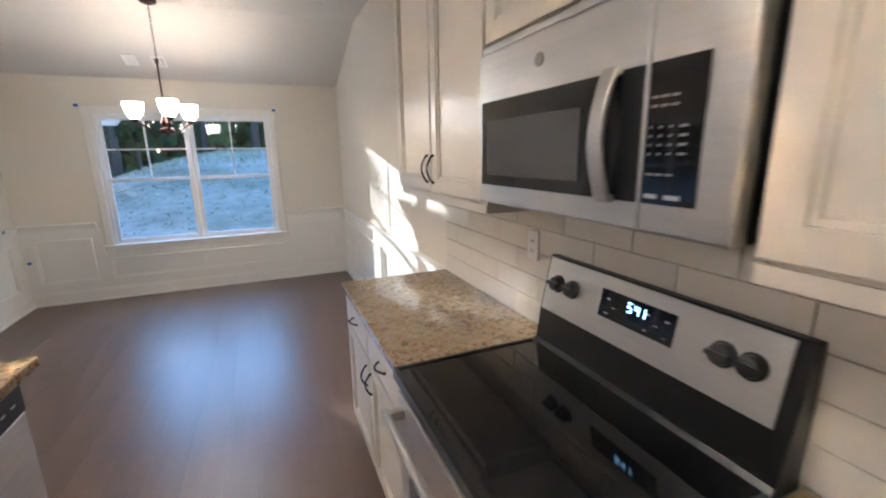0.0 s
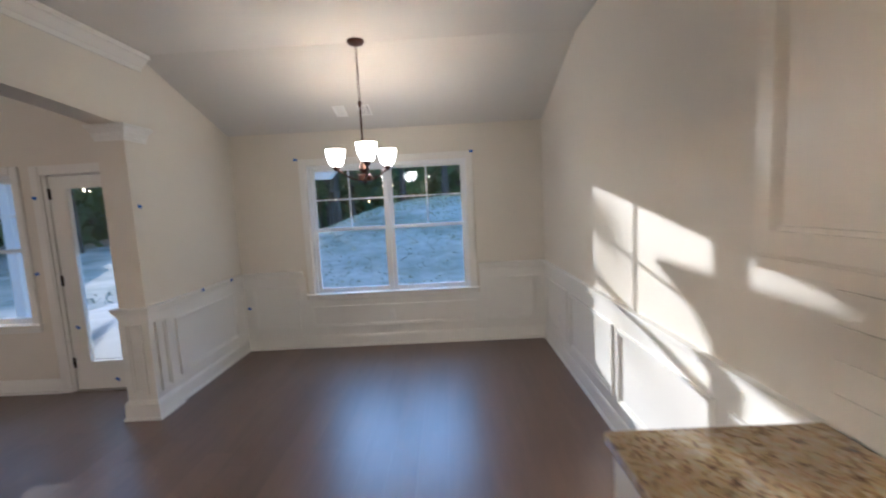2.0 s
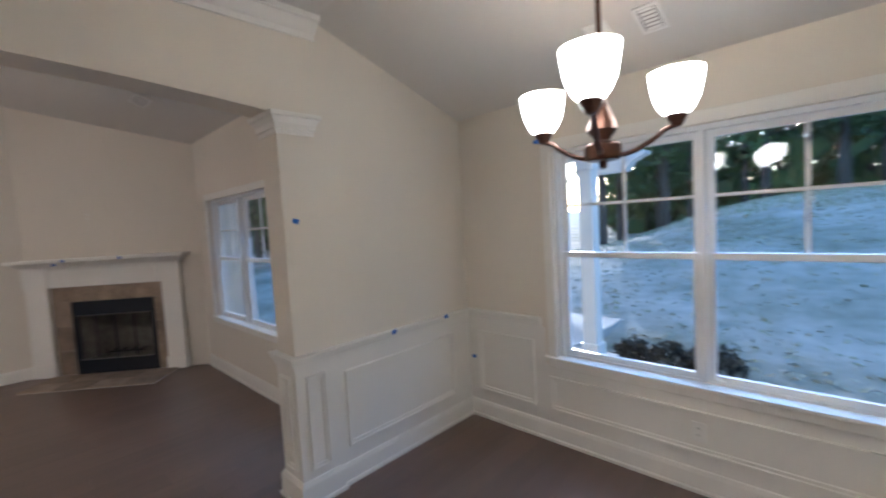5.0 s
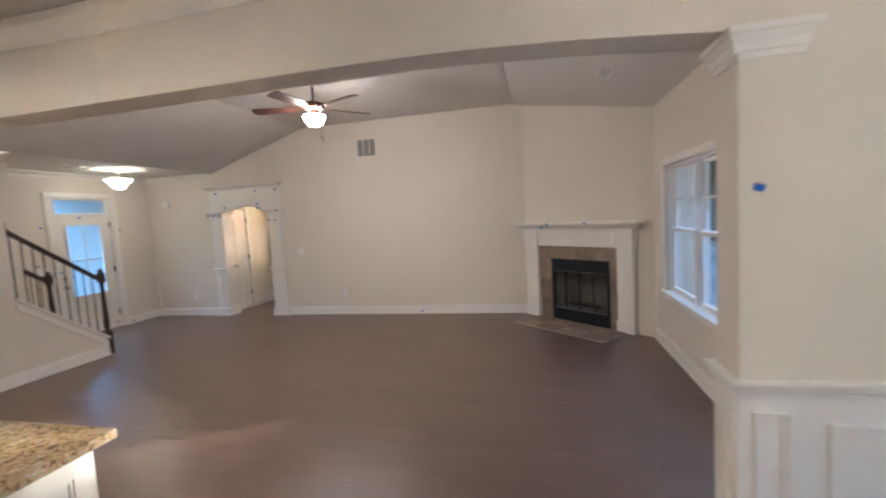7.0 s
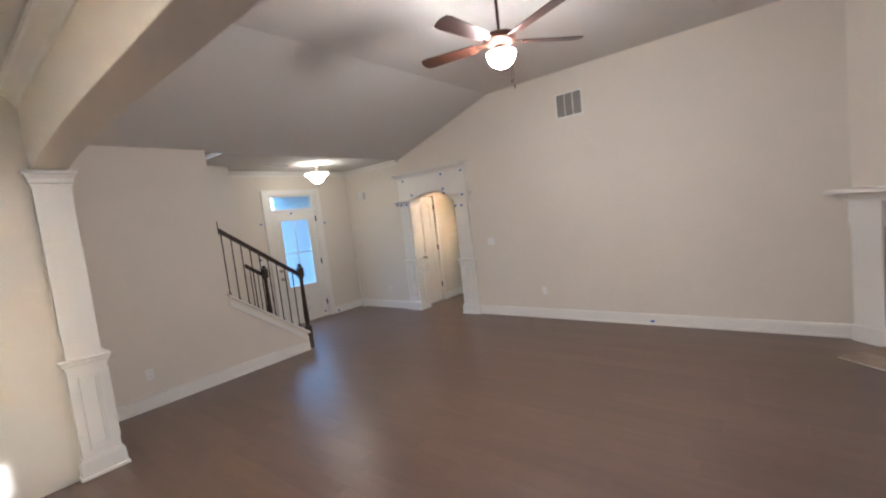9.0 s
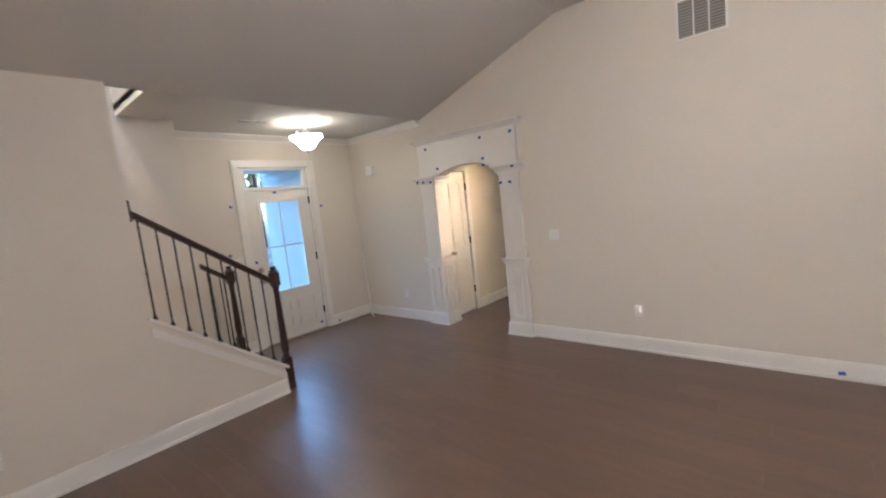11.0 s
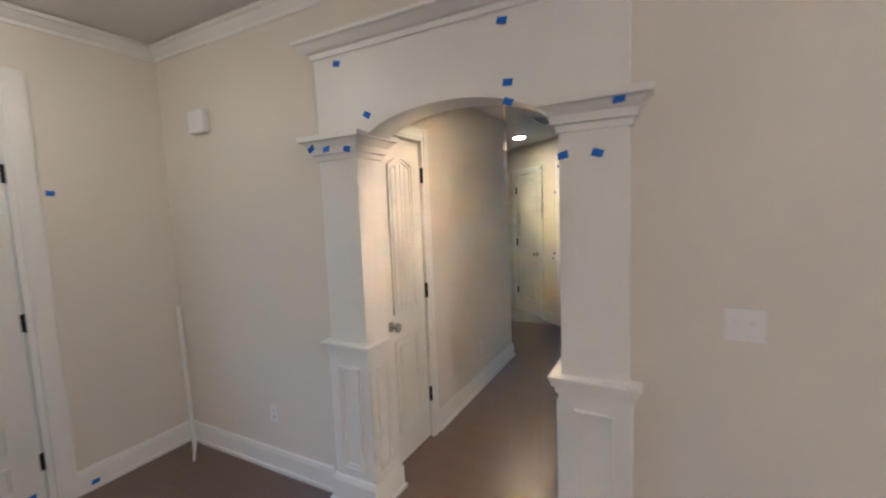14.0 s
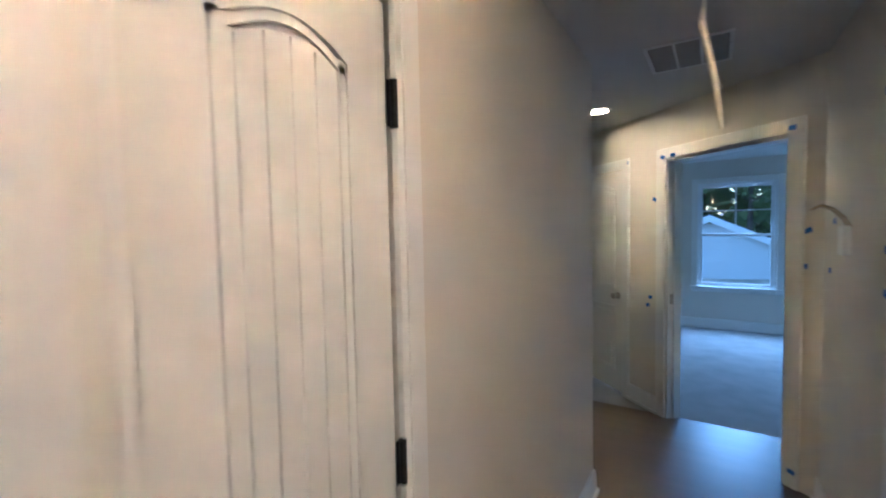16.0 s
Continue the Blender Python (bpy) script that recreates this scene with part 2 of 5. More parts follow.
def tube(bm, pts, r, n=8):
    pts = [Vector(p) for p in pts]
    rings = []
    for i, p in enumerate(pts):
        d = (pts[min(i + 1, len(pts) - 1)] - pts[max(i - 1, 0)]).normalized()
        q = d.to_track_quat("Z", "Y").to_matrix()
        k = r[i] if isinstance(r, (list, tuple)) else r
        rings.append([bm.verts.new(p + q @ Vector((k * math.cos(2 * math.pi * j / n), k * math.sin(2 * math.pi * j / n), 0))) for j in range(n)])
    for a, b in zip(rings, rings[1:]):
        for j in range(n):
            bm.faces.new((a[j], a[(j + 1) % n], b[(j + 1) % n], b[j]))
    bm.faces.new(rings[0][::-1])
    bm.faces.new(rings[-1])


def mesh(name, bm, mat, parent=None, bevel=0.0, smooth=False, m=None):
    bmesh.ops.recalc_face_normals(bm, faces=bm.faces)
    if m:
        bmesh.ops.transform(bm, matrix=m, verts=bm.verts)
    if smooth:
        for f in bm.faces:
            f.smooth = True
        for e in bm.edges:
            if len(e.link_faces) == 2 and e.calc_face_angle(0) > 0.6:
                e.smooth = False
    me = bpy.data.meshes.new(name)
    bm.to_mesh(me)
    bm.free()
    me.materials.append(mat)
    ob = new(name, me)
    if parent:
        ob.parent = parent
    if bevel:
        mod = ob.modifiers.new("bevel", "BEVEL")
        mod.width, mod.segments, mod.limit_method, mod.angle_limit = bevel, 2, "ANGLE", radians(40)
    return ob


def empty(name, m, label, category, group="", kind=""):
    ob = new(name)
    ob.matrix_basis = m
    ob.empty_display_size = 0.1
    return tagged(ob, label, category, group, kind)


def boxes(name, mat, bxs, parent=None, bevel=0.0, m=None):
    bm = bmesh.new()
    for b in bxs:
        box(bm, *b)
    return mesh(name, bm, mat, parent, bevel, m=m)


def cut(a0, a1, z0, z1, holes):
    """Rectangles that fill a wall round its openings (a, b, low, high)."""
    out, at = [], a0
    for a, b, lo, hi in sorted(holes):
        if a > at:
            out.append((at, a, z0, z1))
        if lo > z0:
            out.append((a, b, z0, lo))
        if hi < z1:
            out.append((a, b, hi, z1))
        at = b
    if at < a1:
        out.append((at, a1, z0, z1))
    return out


def structure(ob, label):
    return tagged(ob, label, kind="structure")


def wall_x(name, x0, x1, y0, y1, z0, z1, holes=(), label="greige painted plaster wall", mat=None):
    return structure(boxes(name, mat or WALL, [(x0, x1, a, b, lo, hi) for a, b, lo, hi in cut(y0, y1, z0, z1, holes)]), label)


def wall_y(name, y0, y1, x0, x1, z0, z1, holes=(), label="greige painted plaster wall", mat=None):
    return structure(boxes(name, mat or WALL, [(a, b, y0, y1, lo, hi) for a, b, lo, hi in cut(x0, x1, z0, z1, holes)]), label)


def moulding(name, prof, path, parent=None, mat=None, closed=False, m=None):
    """A profile (out from the wall, height) run along a path of (x, y), with mitred corners; out is to the right of the path."""
    P = [Vector(p) for p in path]
    n, rings, bm = len(P), [], bmesh.new()
    for i, p in enumerate(P):
        d0 = (p - P[i - 1]).normalized() if i or closed else None
        d1 = (P[(i + 1) % n] - p).normalized() if i < n - 1 or closed else None
        d0, d1 = d0 or d1, d1 or d0
        n0, n1 = Vector((d0.y, -d0.x)), Vector((d1.y, -d1.x))
        k = (n0 + n1) / max(0.3, 1 + n0.dot(n1))
        rings.append([bm.verts.new((p.x + k.x * o, p.y + k.y * o, h)) for o, h in prof])
    q = len(prof)
    for i in range(n if closed else n - 1):
        a, b = rings[i], rings[(i + 1) % n]
        for j in range(q):
            bm.faces.new((a[j], a[(j + 1) % q], b[(j + 1) % q], b[j]))
    if not closed:
        bm.faces.new(rings[0][::-1])
        bm.faces.new(rings[-1])
    return mesh(name, bm, mat or TRIM, parent, m=m)


BASE = [(0, 0), (0.03, 0), (0.03, 0.02), (0.018, 0.025), (0.016, 0.11), (0.01, 0.135), (0, 0.14)]
RAIL = [(0, 0.835), (0.012, 0.84), (0.014, 0.862), (0.022, 0.868), (0.026, 0.89), (0.036, 0.896), (0.036, 0.91), (0, 0.912)]


def frame_strip(bm, m, w, h, t=0.035, d=0.018):
    """A picture-frame moulding of w by h in the plane x, z; out is -y."""
    for o, k, dd in ((0, t * 0.45, d), (t * 0.45, t, d * 0.55)):
        for a, b, lo, hi in ((o, w - o, o, k), (o, w - o, h - k, h - o), (o, k, k, h - k), (w - k, w - o, k, h - k)):
            n = len(bm.verts)
            box(bm, a, b, -dd, 0, lo, hi)
            bm.verts.ensure_lookup_table()
            for v in list(bm.verts)[n:]:
                v.co = m @ v.co


def face(x, y, z, way):
    """The pose of a panel's lower left corner on a wall; way: the compass of the wall's outward side in degrees (0: -y)."""
    return pose(x, y, z, 0, 0, way)


# ---- rooms ----
XR, XL, XB = 1.25, -2.24, -2.44
YW, YB, YF, XA = 6.26, 5.29, -3.62, -7.21
ZK, ZL, ZF, ZH = 2.90, 3.36, 2.74, 2.44
TOP = 3.75
GX0, GX1, GZ0, GZ1 = -1.405, 0.40, 0.62, 2.10
LX0, LX1, LZ0, LZ1 = -5.40, -3.74, 0.66, 2.06
DX0, DX1 = -3.47, -2.53
FX0, FX1 = -6.43, -5.46
wall_x("wall_east", XR, XR + 0.14, -1.2, YW + 0.14, -0.2, TOP)
wall_y("wall_north", YW, YW + 0.14, XB, XR, -0.2, TOP, [(GX0, GX1, GZ0, GZ1)])
wall_x("wall_partition", XB, XL, 4.72, YW + 0.14, -0.2, TOP)
bm = bmesh.new()
arch = [(-1.0 + 5.72 * k / 32, 2.408 - 0.09 * max(0.0, (abs(-1.0 + 5.72 * k / 32 - 1.84) - 1.2) / 1.64) ** 2) for k in range(33)]
for (ya, za), (yb, zb) in zip(arch, arch[1:]):
    prism(bm, [(ya, za), (yb, zb), (yb, TOP), (ya, TOP)], "x", XB, XL)
bmesh.ops.remove_doubles(bm, verts=bm.verts, dist=1e-5)
bm.normal_update()
inner = [f for f in bm.faces if abs(f.normal.y) > 0.99 and -0.99 < f.calc_center_median().y < 4.71]
bmesh.ops.delete(bm, geom=inner, context="FACES_ONLY")
structure(mesh("beam", bm, WALL), "greige painted beam with a gently arched soffit over the opening")
wall_y("wall_back", YB, YB + 0.14, XA - 0.14, XB, -0.2, TOP, [(LX0, LX1, LZ0, LZ1), (DX0, DX1, -0.02, 2.06)])
wall_x("wall_arch", XA - 0.14, XA, YF - 0.14, YB, -0.2, TOP, [(-1.96, -0.91, -0.02, 2.09)])
wall_y("wall_front", YF - 0.14, YF, XA, -4.66, -0.2, TOP, [(FX0, FX1, -0.02, 2.32)])
wall_y("wall_kitchen_end", -1.18, -1.04, XB + 0.02, XR, -0.2, TOP)
wall_x("wall_nook", XB - 0.001, XB + 0.02, -2.05, -1.0, -0.2, TOP)
wall_y("wall_stair_side", -2.17, -2.05, -3.91, XB, -0.2, TOP + 1.5)
wall_y("wall_stair_far", -3.76, -3.10, -4.66, 0.2, -0.2, TOP + 1.5)
wall_x("wall_stair_end", 0.06, 0.2, -3.1, -2.17, -0.2, TOP + 1.5)
wall_x("wall_stair_over", -4.33, -4.19, -3.1, -2.17, ZF + 0.05, TOP + 1.5)
structure(boxes("ceiling_stair", CEIL, [(-4.33, 0.2, -3.2, -2.05, TOP + 1.5, TOP + 1.6)]), "white painted stairwell ceiling")


def ceiling(name, prof, x0, x1, label):
    bm = bmesh.new()
    prism(bm, prof + [(y, z + 0.1) for y, z in prof[::-1]], "x", x0, x1)
    return structure(mesh(name, bm, CEIL), label)


ceiling("ceiling_dining", [(-1.1, ZK), (4.97, ZK), (6.40, 2.42)], XL, XR, "off-white flat kitchen ceiling sloping down over the dining end")
ceiling("ceiling_living", [(-2.1, 2.72), (-0.15, ZL), (3.6, ZL), (5.43, 2.745)], XA, XB, "off-white vaulted living room ceiling")
structure(boxes("ceiling_foyer", CEIL, [(XA, -4.19, YF - 0.1, -2.1, ZF, ZF + 0.1), (-4.19, XB, -2.17, -2.1, ZF, ZF + 0.1)]), "off-white flat foyer ceiling")
# hall behind the arch
A0, A1 = Vector((-10.958, -1.775)), Vector((-10.354, -1.08))
AD = (A1 - A0).normalized()
AYAW = math.degrees(math.atan2(AD.y, AD.x))
ANG = pose(A0.x, A0.y, 0, 0, 0, AYAW)
BX0, BX1 = -9.08, -8.22
wall_y("wall_hall_south", -2.16, -2.02, -9.68, XA - 0.14, -0.2, 2.6, [(-7.95, -7.43, -0.02, 2.07)])
wall_x("wall_hall_turn", -9.68, -9.54, -4.4, -2.16, -0.2, 2.6)
wall_y("wall_hall_north", -0.945, -0.805, -10.24, XA - 0.14, -0.2, 2.6, [(BX0, BX1, -0.02, 2.06)])
structure(boxes("wall_hall_angled", WALL, [(a, b, 0, 0.13, lo, hi) for a, b, lo, hi in cut(-3.2, 1.18, -0.2, 2.6, [(0.02, 0.92, -0.02, 2.05), (-1.06, -0.46, -0.02, 2.05)])], m=ANG), "white painted angled hall wall")
wall_y("wall_hall_end", -4.5, -4.4, -13.5, -9.54, -0.2, 2.6)
wall_y("closet_back", -2.9, -2.8, -8.3, -7.36, -0.2, 2.6)
structure(boxes("ceiling_hall", CEIL, [(-15.0, XA - 0.14, -4.5, -0.8, ZH, ZH + 0.1), (-15.0, -10.24, -0.8, 2.2, ZH, ZH + 0.1), (-10.24, XA - 0.14, -0.8, 1.4, ZH, ZH + 0.1)]), "off-white flat hall ceiling")
BEDX = -14.5
# second hole here and the side wall's hole are unseen, added to brighten the bedroom
wall_x("wall_bedroom_far", BEDX - 0.14, BEDX, -4.5, 2.2, -0.2, 2.6, [(-1.66, -0.72, 0.6, 2.12), (0.35, 1.29, 0.6, 2.12)], mat=WALL)
wall_y("wall_bedroom_side", 2.1, 2.24, BEDX, -10.24, -0.2, 2.6, [(-13.6, -11.8, 0.6, 2.12)])
wall_x("wall_bath_west", -10.38, -10.24, -0.945, 2.2, -0.2, 2.6)
wall_y("wall_bath_back", 1.3, 1.44, -10.24, XA - 0.14, -0.2, 2.6)
structure(boxes("floor", SUBFLOOR, [(-9.7, XR, -4.5, YW, -0.2, -0.012), (-10.98, -9.7, -4.5, -0.8, -0.2, -0.012)]), "dark brown wood-look plank floor")
structure(boxes("carpet_floor", CARPET, [(-15, -10.98, -4.5, 2.2, -0.2, -0.006), (-10.98, -10.3, -1.3, 2.2, -0.2, -0.008)]), "grey looped bedroom carpet")

# baseboards, chair rail
FPT = [(-7.18, 3.73), (-5.84, 5.27)]
structure(moulding("baseboard", BASE, [(XL, 4.95), (XL, YW), (XR, YW), (XR, 2.7)]), "white painted baseboard")
structure(moulding("baseboard", BASE, [(XB, -1.25), (XB, -2.05), (-4.9, -2.05)]), "white painted baseboard")
structure(moulding("baseboard", BASE, [(-5.38, YF), (-4.66, YF), (-4.66, -3.1), (-4.75, -3.1)][:2][::-1]), "white painted baseboard")
structure(moulding("baseboard", BASE, [(XA, -2.25), (XA, YF), (-6.52, YF)][::-1]), "white painted baseboard")
structure(moulding("baseboard", BASE, [(XA, -0.66), (XA, 3.7)]), "white painted baseboard")
structure(moulding("baseboard", BASE, [(-5.8, YB), (-3.57, YB)]), "white painted baseboard")
structure(moulding("baseboard", BASE, [(-8.03, -2.02), (-9.68, -2.02), (-9.68, -4.4)]), "white painted hall baseboard")
structure(moulding("baseboard", BASE, [(-10.24, -0.945), (BX0 - 0.07, -0.945)]), "white painted hall baseboard")
structure(moulding("baseboard", BASE, [(BX1 + 0.07, -0.945), (XA - 0.14, -0.945)]), "white painted hall baseboard")
structure(moulding("baseboard", BASE, [(-0.39, 0), (-0.05, 0)], m=ANG), "white painted hall baseboard")
structure(moulding("baseboard", BASE, [(BEDX, -4.5), (BEDX, 2.1)]), "white painted bedroom baseboard")
structure(moulding("chair_rail", RAIL, [(XL, 4.94), (XL, YW), (-1.53, YW)]), "white moulded chair rail")
structure(moulding("chair_rail", RAIL, [(0.49, YW), (XR, YW), (XR, 2.68)]), "white moulded chair rail")
CROWN = [(0, 0), (0.012, 0), (0.018, 0.03), (0.03, 0.04), (0.075, 0.085), (0.09, 0.09), (0.095, 0.12), (0, 0.125)]
structure(moulding("crown", [(o, h + ZK - 0.128) for o, h in CROWN], [(XL, -1.04), (XL, 4.98)]), "white crown moulding along the beam")
structure(moulding("crown", [(o * 0.7, h * 0.7 + ZF - 0.09) for o, h in CROWN], [(-4.66, YF), (XA, YF), (XA, -2.12)]), "white crown moulding in the foyer")
# white wainscot field below the chair rail
structure(boxes("wainscot", TRIM, [(XL, XL + 0.004, 4.935, YW, 0.13, 0.84), (XL, GX0 - 0.1, YW - 0.004, YW, 0.13, 0.84), (GX0 - 0.1, GX1 + 0.1, YW - 0.004, YW, 0.13, 0.57), (GX1 + 0.1, XR, YW - 0.004, YW, 0.13, 0.84), (XR - 0.004, XR, 2.68, YW, 0.13, 0.84)]), "white painted wainscot below the chair rail")
for x, y, z, way, w, h in ((XL + 0.004, 5.02, 0.235, 90, 1.03, 0.5), (-2.13, YW - 0.004, 0.235, 0, 0.53, 0.5), (-1.47, YW - 0.004, 0.235, 0, 1.91, 0.25), (0.58, YW - 0.004, 0.235, 0, 0.56, 0.5),
                           (XR - 0.004, 6.15, 0.235, -90, 0.8, 0.5), (XR - 0.004, 5.24, 0.235, -90, 0.98, 0.5), (XR - 0.004, 4.16, 0.235, -90, 0.98, 0.5), (XR - 0.004, 3.08, 0.235, -90, 0.34, 0.5)):
    bm = bmesh.new()
    frame_strip(bm, face(x, y, z, way), w, h)
    structure(mesh("panel_moulding", bm, TRIM), "white applied picture-frame moulding on the wainscot")


def pilaster(name, faces, label, cap=2.32, group="", out=1.0, pedestal=0.91, paint=None):
    """A square post: shaft, plinth, panelled pedestal and cap round the wall's end; faces: (x0, x1, y0, y1) and the sides that carry panels."""
    x0, x1, y0, y1 = faces
    top = empty(name, pose((x0 + x1) / 2, (y0 + y1) / 2, 0), label, "pilaster", group)
    inv = top.matrix_basis.inverted()
    def ring(prof, nm):
        return moulding(nm, prof, [(x0, y0), (x0, y1), (x1, y1), (x1, y0)], top, TRIM, True, inv)
    boxes("shaft", paint or TRIM, [(x0, x1, y0, y1, 0, cap)], top, m=inv)
    k = 0.012
    boxes("pedestal", TRIM, [(x0 - k, x1 + k, y0 - k, y1 + k, 0, pedestal - 0.06)], top, m=inv)
    ring([(-0.001, 0), (-0.045, 0), (-0.045, 0.02), (-0.034, 0.024), (-0.032, 0.13), (-0.02, 0.155), (-0.001, 0.16)], "plinth")
    ring([(-0.001, pedestal - 0.075), (-0.022, pedestal - 0.07), (-0.024, pedestal - 0.045), (-0.035, pedestal - 0.04), (-0.04, pedestal - 0.015), (-0.046, pedestal - 0.01), (-0.046, pedestal), (-0.001, pedestal + 0.002)], "rail")
    ring([(-0.001, cap - 0.12)] + [(-o * out, cap - h) for o, h in ((0.012, 0.12), (0.014, 0.095), (0.028, 0.09), (0.032, 0.06), (0.06, 0.03), (0.075, 0.025), (0.078, 0))] + [(-0.001, cap + 0.003)], "cap")
    bm = bmesh.new()
    for px, py, way, w in ((x0, y0 - k, 0, x1 - x0), (x1 + k, y0, 90, y1 - y0), (x1, y1 + k, 180, x1 - x0), (x0 - k, y1, -90, y1 - y0)):
        if w > 0.12:
            frame_strip(bm, face(px, py, 0.21, way) @ pose(w / 2 - min(0.075, w * 0.29), 0, 0), 2 * min(0.075, w * 0.29), pedestal - 0.34, 0.028, 0.02)
    mesh("panel", bm, TRIM, top, m=inv)
    return top


pilaster("pilaster", (XB - 0.008, XL + 0.008, 4.70, 4.92), "white panelled pilaster at the end of the opening", group="pilasters of the opening", out=0.6, paint=WALL)
pilaster("pilaster", (XB - 0.008, XL + 0.008, -1.25, -0.99), "white panelled pilaster at the end of the opening", group="pilasters of the opening", out=0.6)
AZ = 1.985
pilaster("arch_pilaster", (XA - 0.16, XA + 0.035, -2.17, -1.93), "white panelled pilaster of the archway", AZ, "pilasters of the archway")
pilaster("arch_pilaster", (XA - 0.16, XA + 0.035, -0.94, -0.69), "white panelled pilaster of the archway", AZ, "pilasters of the archway")
# entablature with the arch cut out
ent = empty("arch_header", pose(XA, -1.43, AZ), "white arched header with a crown over the archway", "archway")
inv = ent.matrix_basis.inverted()
bm = bmesh.new()
N = 24
ac, ar = -1.435, 0.495
pts = [(-2.17, AZ + 0.002), (-1.93, AZ + 0.002)] + [(ac - ar * math.cos(math.pi * i / N), 1.86 + 0.205 * math.sin(math.pi * i / N)) for i in range(N + 1)] + [(-0.94, AZ + 0.002), (-0.69, AZ + 0.002), (-0.69, 2.41), (-2.17, 2.41)]
half = len(pts)
a = [bm.verts.new((XA - 0.15, y, z)) for y, z in pts]
b = [bm.verts.new((XA + 0.03, y, z)) for y, z in pts]
for i in range(half):
    bm.faces.new((a[i], a[(i + 1) % half], b[(i + 1) % half], b[i]))
tops = [(bm.verts.new((XA - 0.15, y, 2.41)), bm.verts.new((XA + 0.03, y, 2.41))) for y, z in pts[:-2]]
for i in range(half - 3):
    if abs(pts[i][0] - pts[i + 1][0]) < 1e-5:
        continue
    bm.faces.new((b[i], b[i + 1], tops[i + 1][1], tops[i][1]))
    bm.faces.new((a[i], tops[i][0], tops[i + 1][0], a[i + 1]))
mesh("arch_panel", bm, TRIM, ent, m=inv)
moulding("crown", [(-0.001, 2.37), (0.012, 2.37), (0.016, 2.395), (0.03, 2.40), (0.062, 2.435), (0.075, 2.44), (0.078, 2.455), (-0.001, 2.458)], [(XA + 0.005, -2.17), (XA + 0.03, -2.17), (XA + 0.03, -0.69), (XA + 0.005, -0.69)], ent, TRIM, m=inv)


# ---- windows and doors ----
def double_window(name, m, w, h, units, label, casing=0.07, grid=True, depth=0.14):
    """A double-hung window set in a wall's opening: local x along the wall, -y to the room, z up from the opening's foot."""
    top = empty(name, m, label, "window", kind="structure")
    bm = bmesh.new()
    c = casing
    for a, b, lo, hi in ((-c, 0.004, -c * 0.9, h + c), (w - 0.004, w + c, -c * 0.9, h + c), (0.004, w - 0.004, h - 0.004, h + c), (0.004, w - 0.004, -c * 0.9, 0.0)):
        box(bm, a, b, -0.018, 0, lo, hi)
        box(bm, a + 0.006, b - 0.006, -0.024, -0.018, lo + 0.006 if lo < 0 else lo, hi - 0.006)
    mesh("casing", bm, TRIM, top, 0.003)
    boxes("sill", TRIM, [(-c - 0.02, w + c + 0.02, -0.045, 0.05, -0.004, 0.018)], top, 0.004)
    boxes("jamb", VINYL, [(0.002, 0.03, 0.03, depth, 0.018, h), (w - 0.03, w - 0.002, 0.03, depth, 0.018, h), (0.03, w - 0.03, 0.03, depth, h - 0.03, h - 0.002), (0.03, w - 0.03, 0.05, depth, 0.002, 0.03)], top)
    u = (w - 0.06 - 0.03 * (units - 1)) / units
    for k in range(units):
        x = 0.03 + k * (u + 0.03)
        if k:
            boxes("mullion", VINYL, [(x - 0.03, x, 0.02, depth, 0.03, h - 0.03)], top, 0.003)
        mid = h * 0.505
        for lo, hi, y in ((0.03, mid + 0.02, 0.055), (mid - 0.02, h - 0.03, 0.085)):
            s = 0.038
            boxes("sash", VINYL, [(x, x + s, y, y + 0.028, lo, hi), (x + u - s, x + u, y, y + 0.028, lo, hi), (x + s, x + u - s, y, y + 0.028, lo, lo + s), (x + s, x + u - s, y, y + 0.028, hi - s, hi)], top, 0.003)
            if hi > mid + 0.1 and grid:
                zc = (lo + hi) / 2
                boxes("muntin", VINYL, [(x + u / 2 - 0.009, x + u / 2 + 0.009, y + 0.006, y + 0.022, lo + s, hi - s), (x + s, x + u / 2 - 0.009, y + 0.006, y + 0.022, zc - 0.009, zc + 0.009), (x + u / 2 + 0.009, x + u - s, y + 0.006, y + 0.022, zc - 0.009, zc + 0.009)], top)
            g = boxes("glass_pane", GLASS, [(x + s - 0.004, x + u - s + 0.004, y + 0.012, y + 0.016, lo + s - 0.004, hi - s + 0.004)], top)
            g.visible_shadow = False
    return top


double_window("window_1", pose(GX0, YW, GZ0), GX1 - GX0, GZ1 - GZ0, 2, "white twin double-hung window with grilles and moulded casing")
double_window("window_2", pose(LX0, YB, LZ0), LX1 - LX0, LZ1 - LZ0, 2, "white twin double-hung living room window with grilles")
double_window("window_3", pose(BEDX, -1.66, 0.6, 0, 0, 90), 0.94, 1.52, 1, "white double-hung bedroom window with grilles")

# two unseen bedroom windows, added to brighten the room
double_window("added_window_4", pose(BEDX, 0.35, 0.6, 0, 0, 90), 0.94, 1.52, 1, "white double-hung bedroom window with grilles")
double_window("added_window_5", pose(-13.6, 2.1, 0.6), 1.8, 1.52, 2, "unseen twin bedroom window, added to let in more light")


def hinge(parent, x, z, y=-0.006, mat=None):
    bm = bmesh.new()
    lathe(bm, [(0.009, 0), (0.009, 0.1)], 8, pose(x, y - 0.006, z - 0.05))
    box(bm, x - 0.016, x + 0.016, y - 0.002, y, z - 0.048, z + 0.048)
    return mesh("hinge", bm, mat or IRON, parent)


